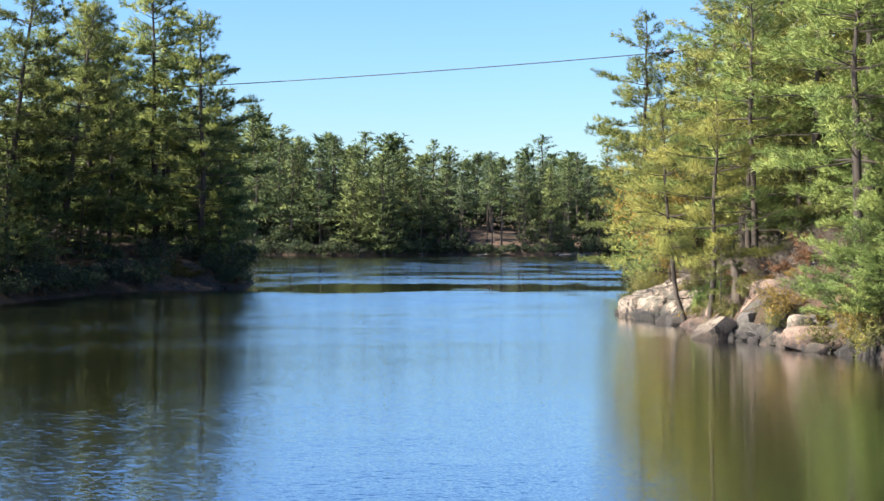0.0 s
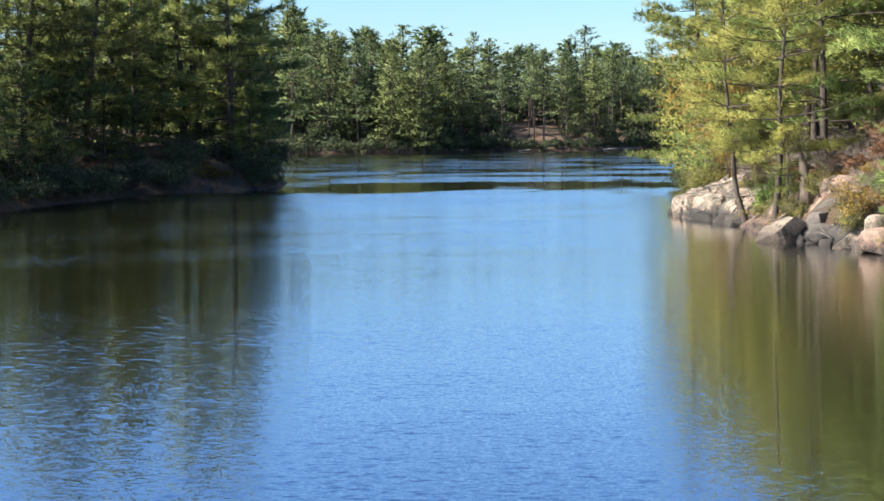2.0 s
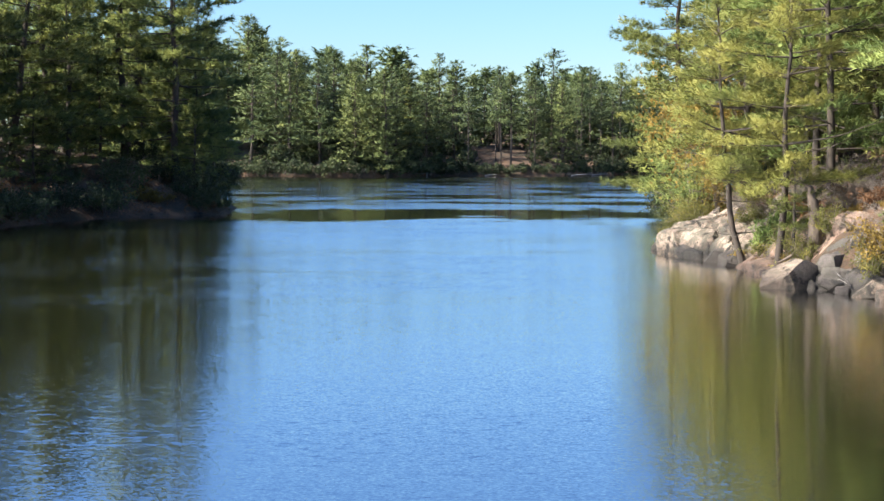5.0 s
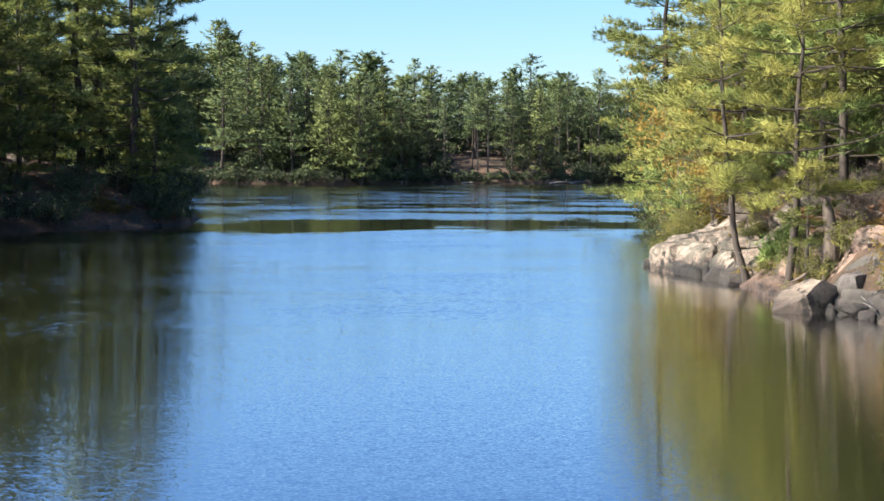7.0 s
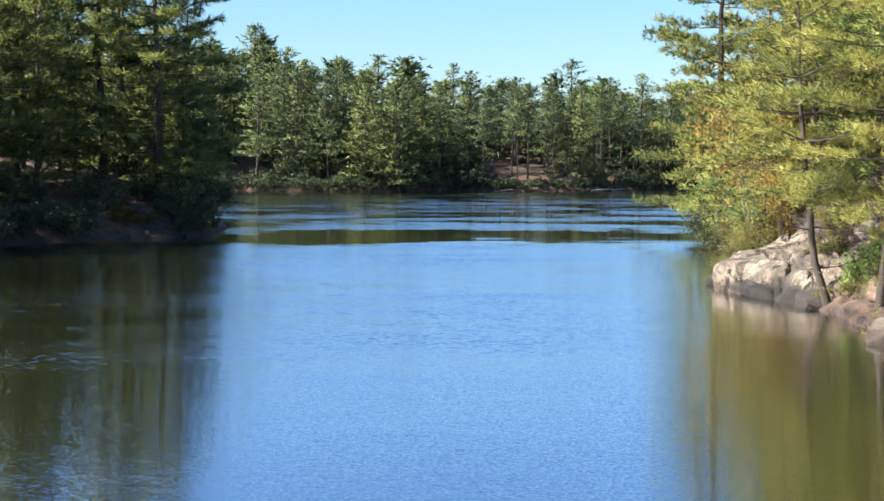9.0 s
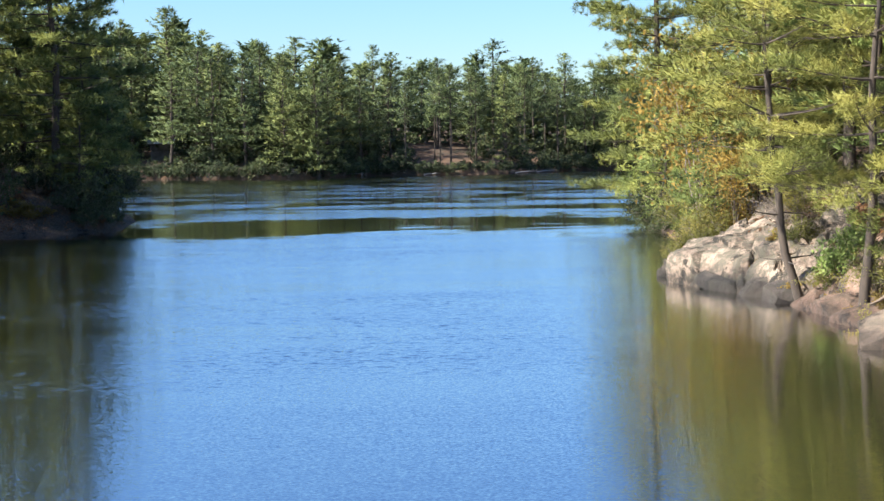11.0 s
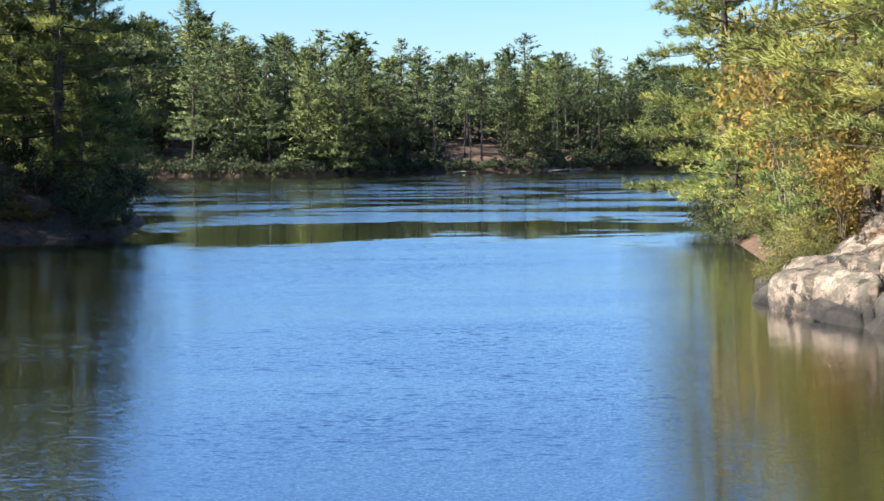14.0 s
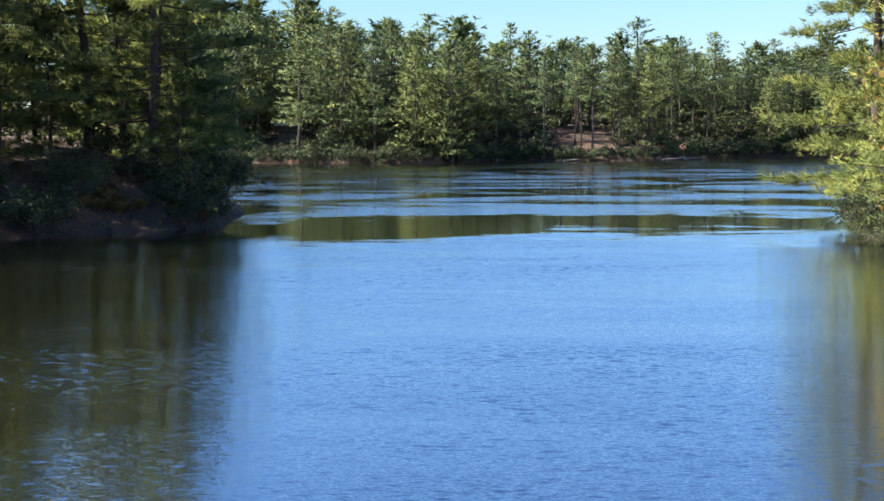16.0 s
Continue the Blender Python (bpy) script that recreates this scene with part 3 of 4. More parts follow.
# ---- trees ----
tree_rng = random.Random(11)
LEFT_LABEL = "tall dark green white pine on the shaded river bank"
MID = dict(tuft=0.36, step=0.17, twig=0.32, blades=9, fat=0.065, spread=0.55, inner=0.25)
near_green = [
    pine_meshes(101, 18.5, 0.10, 4.2, 0.24, DEEP, gap=0.95, power=0.66, dead=0.08, **MID),
    pine_meshes(102, 19.5, 0.28, 3.9, 0.24, DEEP, gap=1.05, power=0.6, open_top=0.6, dead=0.15, **MID),
    pine_meshes(103, 16.0, 0.08, 4.1, 0.20, DEEP, gap=0.95, power=0.66, dead=0.08, **MID),
    pine_meshes(104, 18.0, 0.12, 4.6, 0.25, MOSSY, gap=1.0, power=0.6, lean=(0.10, 0.0), dead=0.1, **MID),
    pine_meshes(105, 9.0, 0.12, 2.7, 0.11, DEEP, tuft=0.32, step=0.18, twig=0.34, blades=8, fat=0.07, gap=0.75, limb_sides=3, spread=0.7),
    pine_meshes(106, 18.5, 0.06, 4.6, 0.24, DEEP, tuft=0.5, step=0.34, twig=0.55, blades=6, fat=0.11, limb_sides=3, power=0.6),
]
# x, y, mesh, height scale, turn
left_trees = [
    # pines at x -37.5, -36 (both unseen) and -28.6 are added to cast shade
    (-17.9, 95.6, 0, 1.0, 20), (-37.5, 86, 5, 0.95, 250), (-36, 91.5, 5, 0.9, 300), (-25.6, 93.0, 2, 1.08, 10), (-30.5, 87.0, 0, 0.75, 200), (-28.6, 73, 2, 0.9, 260), (-23.6, 90.6, 2, 0.8, 120), (-21.6, 97.5, 1, 1.05, 80), (-25.6, 86, 3, 0.95, 5),
    (-27.4, 80, 3, 1.0, 350), (-26.4, 97, 0, 0.95, 310), (-19.0, 101, 2, 0.9, 222),
    (-22.5, 105, 2, 1.05, 33), (-16.9, 97.6, 4, 0.95, 45), (-22.6, 94.5, 4, 0.8, 300),
    (-16.3, 94.2, 4, 0.7, 80), (-26.6, 78, 4, 1.15, 20), (-25.4, 75.2, 4, 0.7, 200), (-26.2, 70.6, 4, 0.75, 250),
    (-26.8, 66.4, 4, 0.7, 330), (-29, 78, 4, 0.9, 160), (-30, 71.5, 4, 0.8, 210), (-24, 96.5, 4, 0.9, 100),
    
    (-31, 99, 5, 0.66, 15), (-27.5, 103, 5, 0.75, 77), (-33, 107, 5, 0.8, 222), (-29, 110, 5, 0.95, 170),
    (-24.5, 112, 5, 1.0, 10), (-35.5, 116, 5, 1.0, 280), (-30, 118, 5, 1.0, 44), (-21, 111, 4, 1.2, 99),
    
    (-16.4, 102, 4, 0.8, 130), (-18.4, 106, 2, 0.9, 77), (-25.2, 80.5, 4, 0.75, 60), (-23.9, 85.4, 4, 0.7, 110), (-27.2, 73, 4, 0.9, 20), (-24.6, 77.6, 4, 0.5, 10), (-27.8, 84, 4, 1.0, 140), (-25.3, 72.0, 4, 0.5, 310), (-26.3, 68.2, 4, 0.6, 190),
]
made = {}


def plant(meshes_list, key, k, x, y, s, turn, label, group, sink=0.15, sx=1.0):
    m = at_scale(x, y, floor_at(x, y) - sink, turn, s, sx)
    if (key, k) in made:
        first = made[key, k]
        ob = copy_thing(first, m @ Matrix.Diagonal([1 / v for v in first.scale] + [1]))
        ob["label"] = label
        return ob
    ob = tree_of("pine_tree", meshes_list[k], m, label, group)
    made[key, k] = ob
    return ob


for x, y, k, s, turn in left_trees:
    plant(near_green, "left", k, x, y, s, turn, LEFT_LABEL, "pines on the shaded bank")
FINE = dict(tuft=0.2, step=0.085, twig=0.16, blades=12, fat=0.036, spread=0.6, inner=0.28, scatter=0.1)
HALF = dict(tuft=0.27, step=0.13, twig=0.25, blades=8, fat=0.055, spread=0.6, inner=0.28, scatter=0.1)
near_right = [
    pine_meshes(201, 19.2, 0.04, 4.5, 0.24, GOLDEN, gap=1.3, droop=8, lift=0.16, power=0.62, tuft=0.3, step=0.12, twig=0.24, blades=10, fat=0.05, spread=0.6, broad=0.42, lop=0.25, scatter=0.1),  # the tall pine on the point
    pine_meshes(202, 9.5, 0.27, 2.8, 0.105, YELLOW, lean=(-0.07, 0.0), bow=-0.6, gap=1.1, power=0.6, dead=0.12, **FINE),
    pine_meshes(203, 11.0, 0.14, 3.2, 0.13, YELLOW, gap=0.95, power=0.6, **HALF),
    pine_meshes(204, 14.5, 0.36, 4.3, 0.24, FRESH, gap=1.25, power=0.55, dead=0.08, **HALF),
    pine_meshes(205, 16.5, 0.12, 4.3, 0.24, OLIVE, gap=1.3, power=0.6, **HALF),
    pine_meshes(206, 16.0, 0.15, 4.9, 0.27, FRESH, gap=1.35, power=0.6, **HALF),
    pine_meshes(207, 4.2, 0.02, 2.1, 0.06, FRESH, gap=0.45, droop=-14, **FINE),
    pine_meshes(208, 16.5, 0.16, 4.6, 0.24, OLIVE, tuft=0.42, step=0.32, twig=0.5, blades=6, fat=0.1, limb_sides=3, power=0.6),
    pine_meshes(209, 10.0, 0.28, 3.0, 0.12, YELLOW, gap=1.15, power=0.6, dead=0.12, **FINE),
    pine_meshes(210, 12.6, 0.12, 3.9, 0.15, FRESH, gap=1.1, power=0.6, dead=0.12, **HALF),
    pine_meshes(211, 4.0, 0.3, 1.0, 0.05, YELLOW, gap=0.5, **FINE),
]
RIGHT_LABEL = "sunlit white pine with yellowing needles on the rocky bank"
right_trees = [
    (13.9, 88.8, 0, 1.0, 0), (10.65, 55.6, 1, 1.0, 0), (10.95, 52.3, 8, 1.0, 60), (13.6, 55.6, 9, 1.0, 20), (17.2, 51.5, 5, 1.0, 200),
    (14.6, 45.2, 3, 0.85, 40), (14.6, 61.0, 2, 1.15, 140), (15.4, 65, 4, 0.9, 80), (13.2, 67.6, 2, 1.15, 250), (16.2, 57, 4, 0.95, 300),
    (17.5, 66, 5, 1.0, 100), (15.8, 72.5, 4, 0.98, 35), (18.5, 76, 5, 1.05, 170), (19.5, 84, 4, 1.1, 220), (20.5, 60, 7, 1.05, 15),
    (21.5, 70, 7, 1.1, 130), (21, 51, 7, 1.05, 75), (24.5, 80, 7, 1.1, 260), (25, 67, 7, 0.9, 55), (22.5, 56, 7, 0.75, 310), (30, 82, 7, 1.1, 95), (27, 52, 7, 0.95, 205), (23, 75, 7, 0.8, 350), (18.8, 54, 7, 0.7, 30), (22.5, 48, 7, 0.8, 140), (17.0, 48.0, 6, 1.2, 70), (20, 41, 7, 0.8, 250), (18, 95, 7, 1.0, 350), (23.5, 92, 7, 1.05, 45),
    (26, 61, 7, 1.1, 190), (28, 73, 7, 1.15, 280), (18.5, 45, 5, 0.95, 110), (24, 44, 7, 1.0, 10), (18.2, 60.5, 7, 0.7, 33), (20.4, 64.6, 7, 0.9, 200), (24, 58, 7, 0.9, 80), (17.6, 63, 7, 0.6, 280), (22, 67, 7, 0.9, 300), (28, 66, 7, 1.0, 40), (29, 58, 7, 1.0, 90), (14.2, 72, 2, 1.1, 10),
    (14.1, 43.4, 6, 0.85, 60), (15.5, 44.2, 6, 0.95, 190), (15.0, 42.4, 6, 0.75, 120),  (11.1, 51.2, 10, 1.0, 200), (15.0, 84, 2, 0.8, 90), 
]
for x, y, k, s, turn in right_trees:
    label = "fresh green young white pine above the shore rocks" if k in (3, 5, 6, 9) else RIGHT_LABEL
    plant(near_right, "right", k, x, y, s, turn, label, "pines on the rocky bank")

for x, y, s, turn in ((11.3, 66.8, 0.5, 30), (12.0, 69.4, 0.62, 200), (12.7, 74.6, 0.6, 120), (13.3, 83.4, 0.8, 70), (13.9, 86.2, 0.6, 10), (19, 72, 0.8, 100), (22, 78, 1.0, 40), (25.5, 84, 1.1, 160), (28, 92, 1.2, 220), (20.5, 81, 0.9, 310), (24, 90, 1.1, 15), (17.6, 67.8, 0.7, 80), (31, 97, 1.3, 60)):
    plant(near_green, "left", 4, x, y, s, turn, "small dark green pine under the taller trees", "pines on the rocky bank")

FAR = dict(tuft=0.52, step=0.4, twig=0.58, blades=5, fat=0.12, limb_sides=3, inner=0.2, spread=0.55)
far_kinds = [
    pine_meshes(301, 16.0, 0.06, 4.1, 0.2, GREEN, gap=0.95, power=0.8, **FAR),
    pine_meshes(302, 17.0, 0.25, 4.0, 0.2, GREEN, open_top=0.15, gap=1.0, power=0.82, **FAR),
    pine_meshes(303, 14.0, 0.03, 4.4, 0.18, PALE, gap=0.95, power=0.85, **FAR),
    pine_meshes(304, 17.5, 0.52, 3.9, 0.2, GREEN, gap=0.9, power=0.8, **FAR),
    pine_meshes(305, 16.0, 0.2, 4.0, 0.2, GOLDEN, gap=1.0, power=0.7, **FAR),
    pine_meshes(306, 16.0, 0.06, 4.2, 0.2, PALE, gap=1.0, power=0.8, **FAR),
    pine_meshes(307, 14.0, 0.03, 4.6, 0.18, GREEN, tuft=0.8, step=0.7, twig=0.9, blades=5, fat=0.16, limb_sides=3, gap=1.2, power=0.7),
    pine_meshes(308, 16.0, 0.04, 4.1, 0.2, PALE, gap=0.85, power=0.8, **FAR),
]


def crest(x):
    """Height of the tree tops along the far shore."""
    return float(np.interp(x, [-70, -38, -30, -20, -5, 5, 20, 45, 80], [27, 27, 25.5, 22.5, 21.5, 20, 19.5, 20.5, 22]))


far_rng = random.Random(5)
FAR_LABEL = "pine in the wooded far shore across the water"


def far_plant(x, y, k, top, sx=None):
    base = floor_at(x, y)
    tall = (16.0, 17.0, 14.0, 17.5, 16.0, 16.0, 14.0, 16.0)[k]
    s = max(0.5, (top - base) / tall)
    plant(far_kinds, "far", k, x, y, s, far_rng.uniform(0, 360), FAR_LABEL, "woods on the far shore", sx=sx or far_rng.uniform(1.05, 1.5))


for row, (back, gap, low) in enumerate([(2.5, 5.2, 0.76), (8, 5.0, 0.9), (18, 5.2, 1.0), (29, 4.4, 0.98), (43, 4.8, 0.98), (60, 5.6, 0.95)]):
    x = -66.0
    while x < 78:
        shore_y = float(np.interp(x, [-90, -40, -25, -13, -2, 18, 30, 42, 60, 100], [225, 216, 211, 210, 220, 223, 238, 243, 246, 245]))
        y = shore_y + back + far_rng.uniform(-2.0, 2.0)
        open_stand = 2 < x < 30
        if row < 2 and -36.5 < x < -31.5:
            x += gap * 0.8
            continue
        if row >= 3:
            k = 6
        elif row == 0:
            k = 3 if open_stand else far_rng.choice((0, 1, 1, 5))
        else:
            k = far_rng.choice((3, 3, 1)) if open_stand else far_rng.choice((0, 1, 1, 3, 5))
        far_plant(x + far_rng.uniform(-1.2, 1.2), y, k, crest(x) * (low + far_rng.uniform(-0.17, 0.06) + (0.1 if open_stand and row == 0 else 0.0)), far_rng.uniform(0.75, 1.0) if open_stand and row < 2 else None)
        x += gap * far_rng.uniform(0.75, 1.35) * (0.8 if open_stand and row < 2 else 1.0)

# trees of the far shore that stand out: a pale one on the notch, a round-topped one, two turning yellow
far_plant(-9.6, 212.6, 7, 17.0, 1.35)
far_plant(-11.9, 213.6, 2, 13.0, 1.3)
far_plant(20.5, 262, 1, 24.0, 1.35)
far_plant(-6.2, 223, 4, 14.5)
far_plant(19.0, 227, 5, 15.5)

# ---- rocks of the point ----
boulder(6, 10.62, 48.75, 0.2, (1.2, 0.8, 0.72), BRIGHTROCK, "split boulder with a bright sloping top", 0, cuts=0, square=7.0, rough=0.035,
        breaks=[((-0.62, -0.12, 0.78), 0.52), ((0.66, -0.74, 0.12), 0.34), ((0.5, 0.1, 0.86), 0.86), ((-0.3, -0.95, -0.1), 0.72), ((-0.9, 0.3, -0.3), 0.85)])
boulder(13, 9.25, 63.3, 0.1, (0.7, 0.55, 0.45), GREYROCK, "grey rock at the water behind the point", 50, (6, 0), cuts=7, square=4.0)
boulder(14, 9.9, 65.6, 0.1, (0.8, 0.5, 0.4), DARKROCK, "dark rock at the water behind the point", 110, (0, 6), cuts=7, square=4.0)
boulder(12, 13.2, 59.0, floor_at(13.2, 59.0) + 0.3, (0.9, 0.7, 0.6), GRANITE, "pale boulder half buried in the brown slope", 35, (6, -12), cuts=6, square=4.0)
# dark granite here stands in for the shaded face and the gap beside it
boulder(7, 11.75, 48.6, 0.3, (0.52, 0.6, 0.72), DARKROCK, "rounded boulder with a broken face, coloured dark for shade", 0, cuts=3, square=4.0, rough=0.05,
        breaks=[((0.5, -0.85, 0.15), 0.4), ((-0.75, -0.6, -0.2), 0.5)])
boulder(8, 12.2, 46.3, 0.1, (0.75, 0.6, 0.42), GRANITE, "weathered boulder at the waterline", 20, (8, -8), cuts=7, square=5.0)
boulder(9, 13.1, 44.6, 0.25, (1.15, 0.8, 0.55), PINKROCK, "pinkish flat-topped granite ledge", 25, cuts=6, square=5.0)
boulder(10, 12.7, 45.4, 0.75, (0.5, 0.45, 0.4), GRANITE, "pale block of granite on the bank", 70, cuts=7, square=4.0)
boulder(11, 12.7, 50.3, 1.5, (0.7, 1.2, 0.8), PINKROCK, "rusty bare rock face on the slope", 30, (0, -20), cuts=7, square=4.0)

# ---- shrubs ----
shrubs = {
    # "dark" and "shore" have the shade of the banks in their leaf colour
    "dark": bush_meshes(401, 2.6, 2.0, SHADED_GREEN, 26, 0.21, 18),
    "shore": bush_meshes(409, 2.6, 2.2, SHADED_GREEN, 22, 0.34, 8),
    "birch": bush_meshes(410, 8.5, 2.0, AUTUMN, 90, 0.2, 9),
    "mixed": bush_meshes(408, 1.8, 1.2, LEAFY, 38, 0.09, 20),
    "leafy": bush_meshes(402, 1.5, 1.1, LEAFY, 34, 0.105, 16),
    "autumn": bush_meshes(403, 1.6, 1.0, AUTUMN, 34, 0.1, 18),
    "rust": bush_meshes(404, 0.8, 0.9, RUST, 26, 0.09, 16),
    "bare": bush_meshes(405, 1.0, 1.2, TWIG, 0, 0.1, 60, thick=0.55, forks=4),
    "green": bush_meshes(406, 1.3, 1.0, FRESH, 30, 0.12, 16),
    "low": bush_meshes(407, 0.6, 0.8, AUTUMN, 40, 0.07, 16),
}
SHRUB_TEXT = {
    "dark": ("shrub", "dense shrub on the shaded bank, leaves coloured dark for shade"),
    "shore": ("shrub", "shrub overhanging the far waterline, leaves coloured dark for shade"),
    "birch": ("birch_tree", "slender birch with thinning yellow autumn leaves"),
    "mixed": ("shrub", "tall olive shrub leaning over the water"),
    "leafy": ("shrub", "leafy olive shrub growing between the rocks"),
    "autumn": ("shrub", "shrub with yellow autumn leaves on the bank"),
    "rust": ("shrub", "low rust-red shrub on the needle litter"),
    "bare": ("bare_shrub", "leafless brown brush on the dry slope"),
    "green": ("shrub", "bright green shrub beside the pine stem"),
    "low": ("shrub", "tuft of yellowed low growth on the rocks"),
}
grown = {}


def grow(kind, x, y, s=1.0, turn=0.0, sx=1.0, z=None, group="undergrowth"):
    m = at_scale(x, y, floor_at(x, y) - 0.05 if z is None else z, turn, s, sx)
    if kind in grown:
        first = grown[kind]
        ob = copy_thing(first, m @ Matrix.Diagonal([1 / v for v in first.scale] + [1]))
        ob["group"] = group
        return ob
    grown[kind] = bush_of(SHRUB_TEXT[kind][0], shrubs[kind], m, SHRUB_TEXT[kind][1], group)
    return grown[kind]


# on the rocky bank
for kind, x, y, s in [
    ("autumn", 12.55, 47.2, 1.0), ("leafy", 12.35, 47.0, 0.8), ("leafy", 11.4, 50.8, 0.7), ("low", 11.3, 51.6, 0.9), ("green", 11.3, 54.6, 0.85),
    ("green", 11.8, 55.3, 0.8), ("low", 10.9, 58.3, 0.6), ("low", 10.6, 56.3, 0.9), ("bare", 12.3, 49.4, 0.7), ("bare", 13.0, 48.2, 0.8),
    ("bare", 12.8, 46.6, 0.7), ("bare", 12.2, 58.8, 0.9), ("bare", 12.8, 57.0, 1.1), ("bare", 11.8, 61.5, 0.9), ("bare", 13.6, 50.2, 0.8),
    ("bare", 13.4, 47.6, 1.3), ("rust", 12.5, 55.4, 1.0), ("leafy", 13.0, 44.0, 0.8), ("leafy", 14.0, 42.2, 1.1),
    ("autumn", 13.9, 43.0, 0.8), ("low", 11.2, 59.4, 0.8), ("bare", 14.0, 46.2, 1.2), ("bare", 14.6, 48.0, 1.3), ("rust", 14.2, 49.0, 1.1),
    ("mixed", 10.9, 66.0, 1.0), ("mixed", 11.5, 69.0, 1.2), ("bare", 10.6, 64.8, 1.0), ("mixed", 11.4, 67.2, 0.9), ("autumn", 11.6, 66.4, 1.1),
    # dark shrubs at the tall pine's foot stand in for the shade there
    ("birch", 11.9, 71.4, 1.2), ("birch", 13.4, 69.5, 0.8), ("mixed", 12.6, 76, 1.5), ("dark", 13.6, 83, 0.9), ("leafy", 13.4, 79, 1.5), ("dark", 14.4, 91, 1.0), ("dark", 13.1, 84.6, 0.6), ("dark", 13.4, 86.4, 0.7), ("dark", 13.7, 88.2, 0.6), ("mixed", 13.2, 85.6, 0.9), ("dark", 12.9, 82.4, 0.6),
    ("mixed", 10.1, 63.6, 0.8), ("mixed", 10.6, 65.2, 1.0), ("birch", 11.7, 65.8, 0.55), ("mixed", 9.7, 63.0, 0.6), ("mixed", 9.8, 64.8, 0.85), ("leafy", 10.4, 66.6, 0.9), ("leafy", 9.9, 62.8, 0.7), ("bare", 13.4, 52.6, 1.2), ("bare", 14.2, 54.6, 1.3), ("bare", 14.4, 57.6, 1.3), ("bare", 13.4, 60, 1.2), ("bare", 15.4, 52, 1.4), ("bare", 15.0, 63, 1.4), ("rust", 13.8, 56, 1.2), ("mixed", 9.6, 63.9, 0.7), ("rust", 14.6, 51, 1.2), ("low", 13.3, 48.9, 0.8), ("low", 12.9, 50.8, 0.7), ("bare", 11.6, 60.4, 0.8), ("leafy", 10.75, 50.6, 0.7), ("mixed", 11.3, 52.6, 0.7), ("leafy", 11.0, 55.0, 0.6), ("low", 10.3, 58.9, 0.7), ("leafy", 11.6, 58.6, 0.7), ("mixed", 12.0, 60.2, 0.8), ("low", 12.4, 46.0, 0.9), ("leafy", 12.1, 50.2, 0.8), ("rust", 13.1, 49.6, 0.9), ("low", 13.4, 44.9, 0.8), ("rust", 13.8, 47.4, 1.0), ("low", 10.9, 52.4, 0.8), ("low", 10.9, 53.9, 0.7), ("bare", 12.0, 52.0, 1.0), ("bare", 15, 56, 1.3), ("bare", 15.5, 60, 1.3), ("bare", 13.2, 54.2, 1.2),
]:
    grow(kind, x, y, s, (x * 97 + y * 31) % 360, group="undergrowth on the rocky bank")
# under the pines of the shaded bank
bank_rng = random.Random(21)
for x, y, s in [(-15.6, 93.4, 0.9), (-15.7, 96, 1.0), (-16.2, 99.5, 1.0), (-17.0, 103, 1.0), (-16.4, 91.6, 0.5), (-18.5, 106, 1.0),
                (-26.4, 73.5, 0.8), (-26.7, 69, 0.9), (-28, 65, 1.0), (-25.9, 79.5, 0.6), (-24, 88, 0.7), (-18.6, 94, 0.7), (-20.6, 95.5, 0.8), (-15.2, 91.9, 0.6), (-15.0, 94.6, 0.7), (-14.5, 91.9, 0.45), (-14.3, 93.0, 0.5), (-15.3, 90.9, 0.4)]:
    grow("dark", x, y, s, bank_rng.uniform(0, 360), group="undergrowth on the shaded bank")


def shaded_shore(y):
    """Where the shaded bank meets the water."""
    return float(np.interp(y, [60, 72, 82, 87.5, 89.5, 92], [-26, -23.5, -21.5, -18.9, -16, -13.8]))


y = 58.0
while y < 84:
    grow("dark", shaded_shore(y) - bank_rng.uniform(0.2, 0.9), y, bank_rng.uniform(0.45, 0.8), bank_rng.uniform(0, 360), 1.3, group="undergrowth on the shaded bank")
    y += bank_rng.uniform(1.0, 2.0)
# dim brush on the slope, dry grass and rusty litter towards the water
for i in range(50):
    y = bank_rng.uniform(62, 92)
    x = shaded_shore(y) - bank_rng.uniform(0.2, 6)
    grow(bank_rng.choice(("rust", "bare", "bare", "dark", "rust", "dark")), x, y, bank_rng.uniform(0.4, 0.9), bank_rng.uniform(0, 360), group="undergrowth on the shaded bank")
for x, y, s in [(-18.6, 89.6, 0.9), (-17.8, 89.9, 0.8), (-18.2, 90.5, 0.9), (-19.3, 89.4, 0.7), (-17.1, 90.6, 0.7), (-18.9, 90.9, 0.8)]:
    grow("low", x, y, s, bank_rng.uniform(0, 360), 1.4, group="undergrowth on the shaded bank")
# along the far shore
x = -64.0
while x < 76:
    y = float(np.interp(x, [-90, -40, -25, -13, -2, 18, 30, 42, 60, 100], [225, 216, 211, 210, 220, 223, 238, 243, 246, 245]))
    thin = 5 < x < 26
    if not (thin and bank_rng.random() < 0.12):
        grow("shore", x, y + bank_rng.uniform(-0.1, 0.7), bank_rng.uniform(0.7, 1.0) if thin else bank_rng.uniform(0.8, 1.4), bank_rng.uniform(0, 360), 1.25, group="undergrowth on the far shore")
    for deep in (4, 11):
        if (thin and bank_rng.random() < 0.85) or -37.5 < x < -31:
            continue
        grow("shore", x + bank_rng.uniform(-1, 1), y + deep + bank_rng.uniform(-2, 3), bank_rng.uniform(0.9, 1.6), bank_rng.uniform(0, 360), group="undergrowth on the far shore")
    x += bank_rng.uniform(1.4, 2.4)

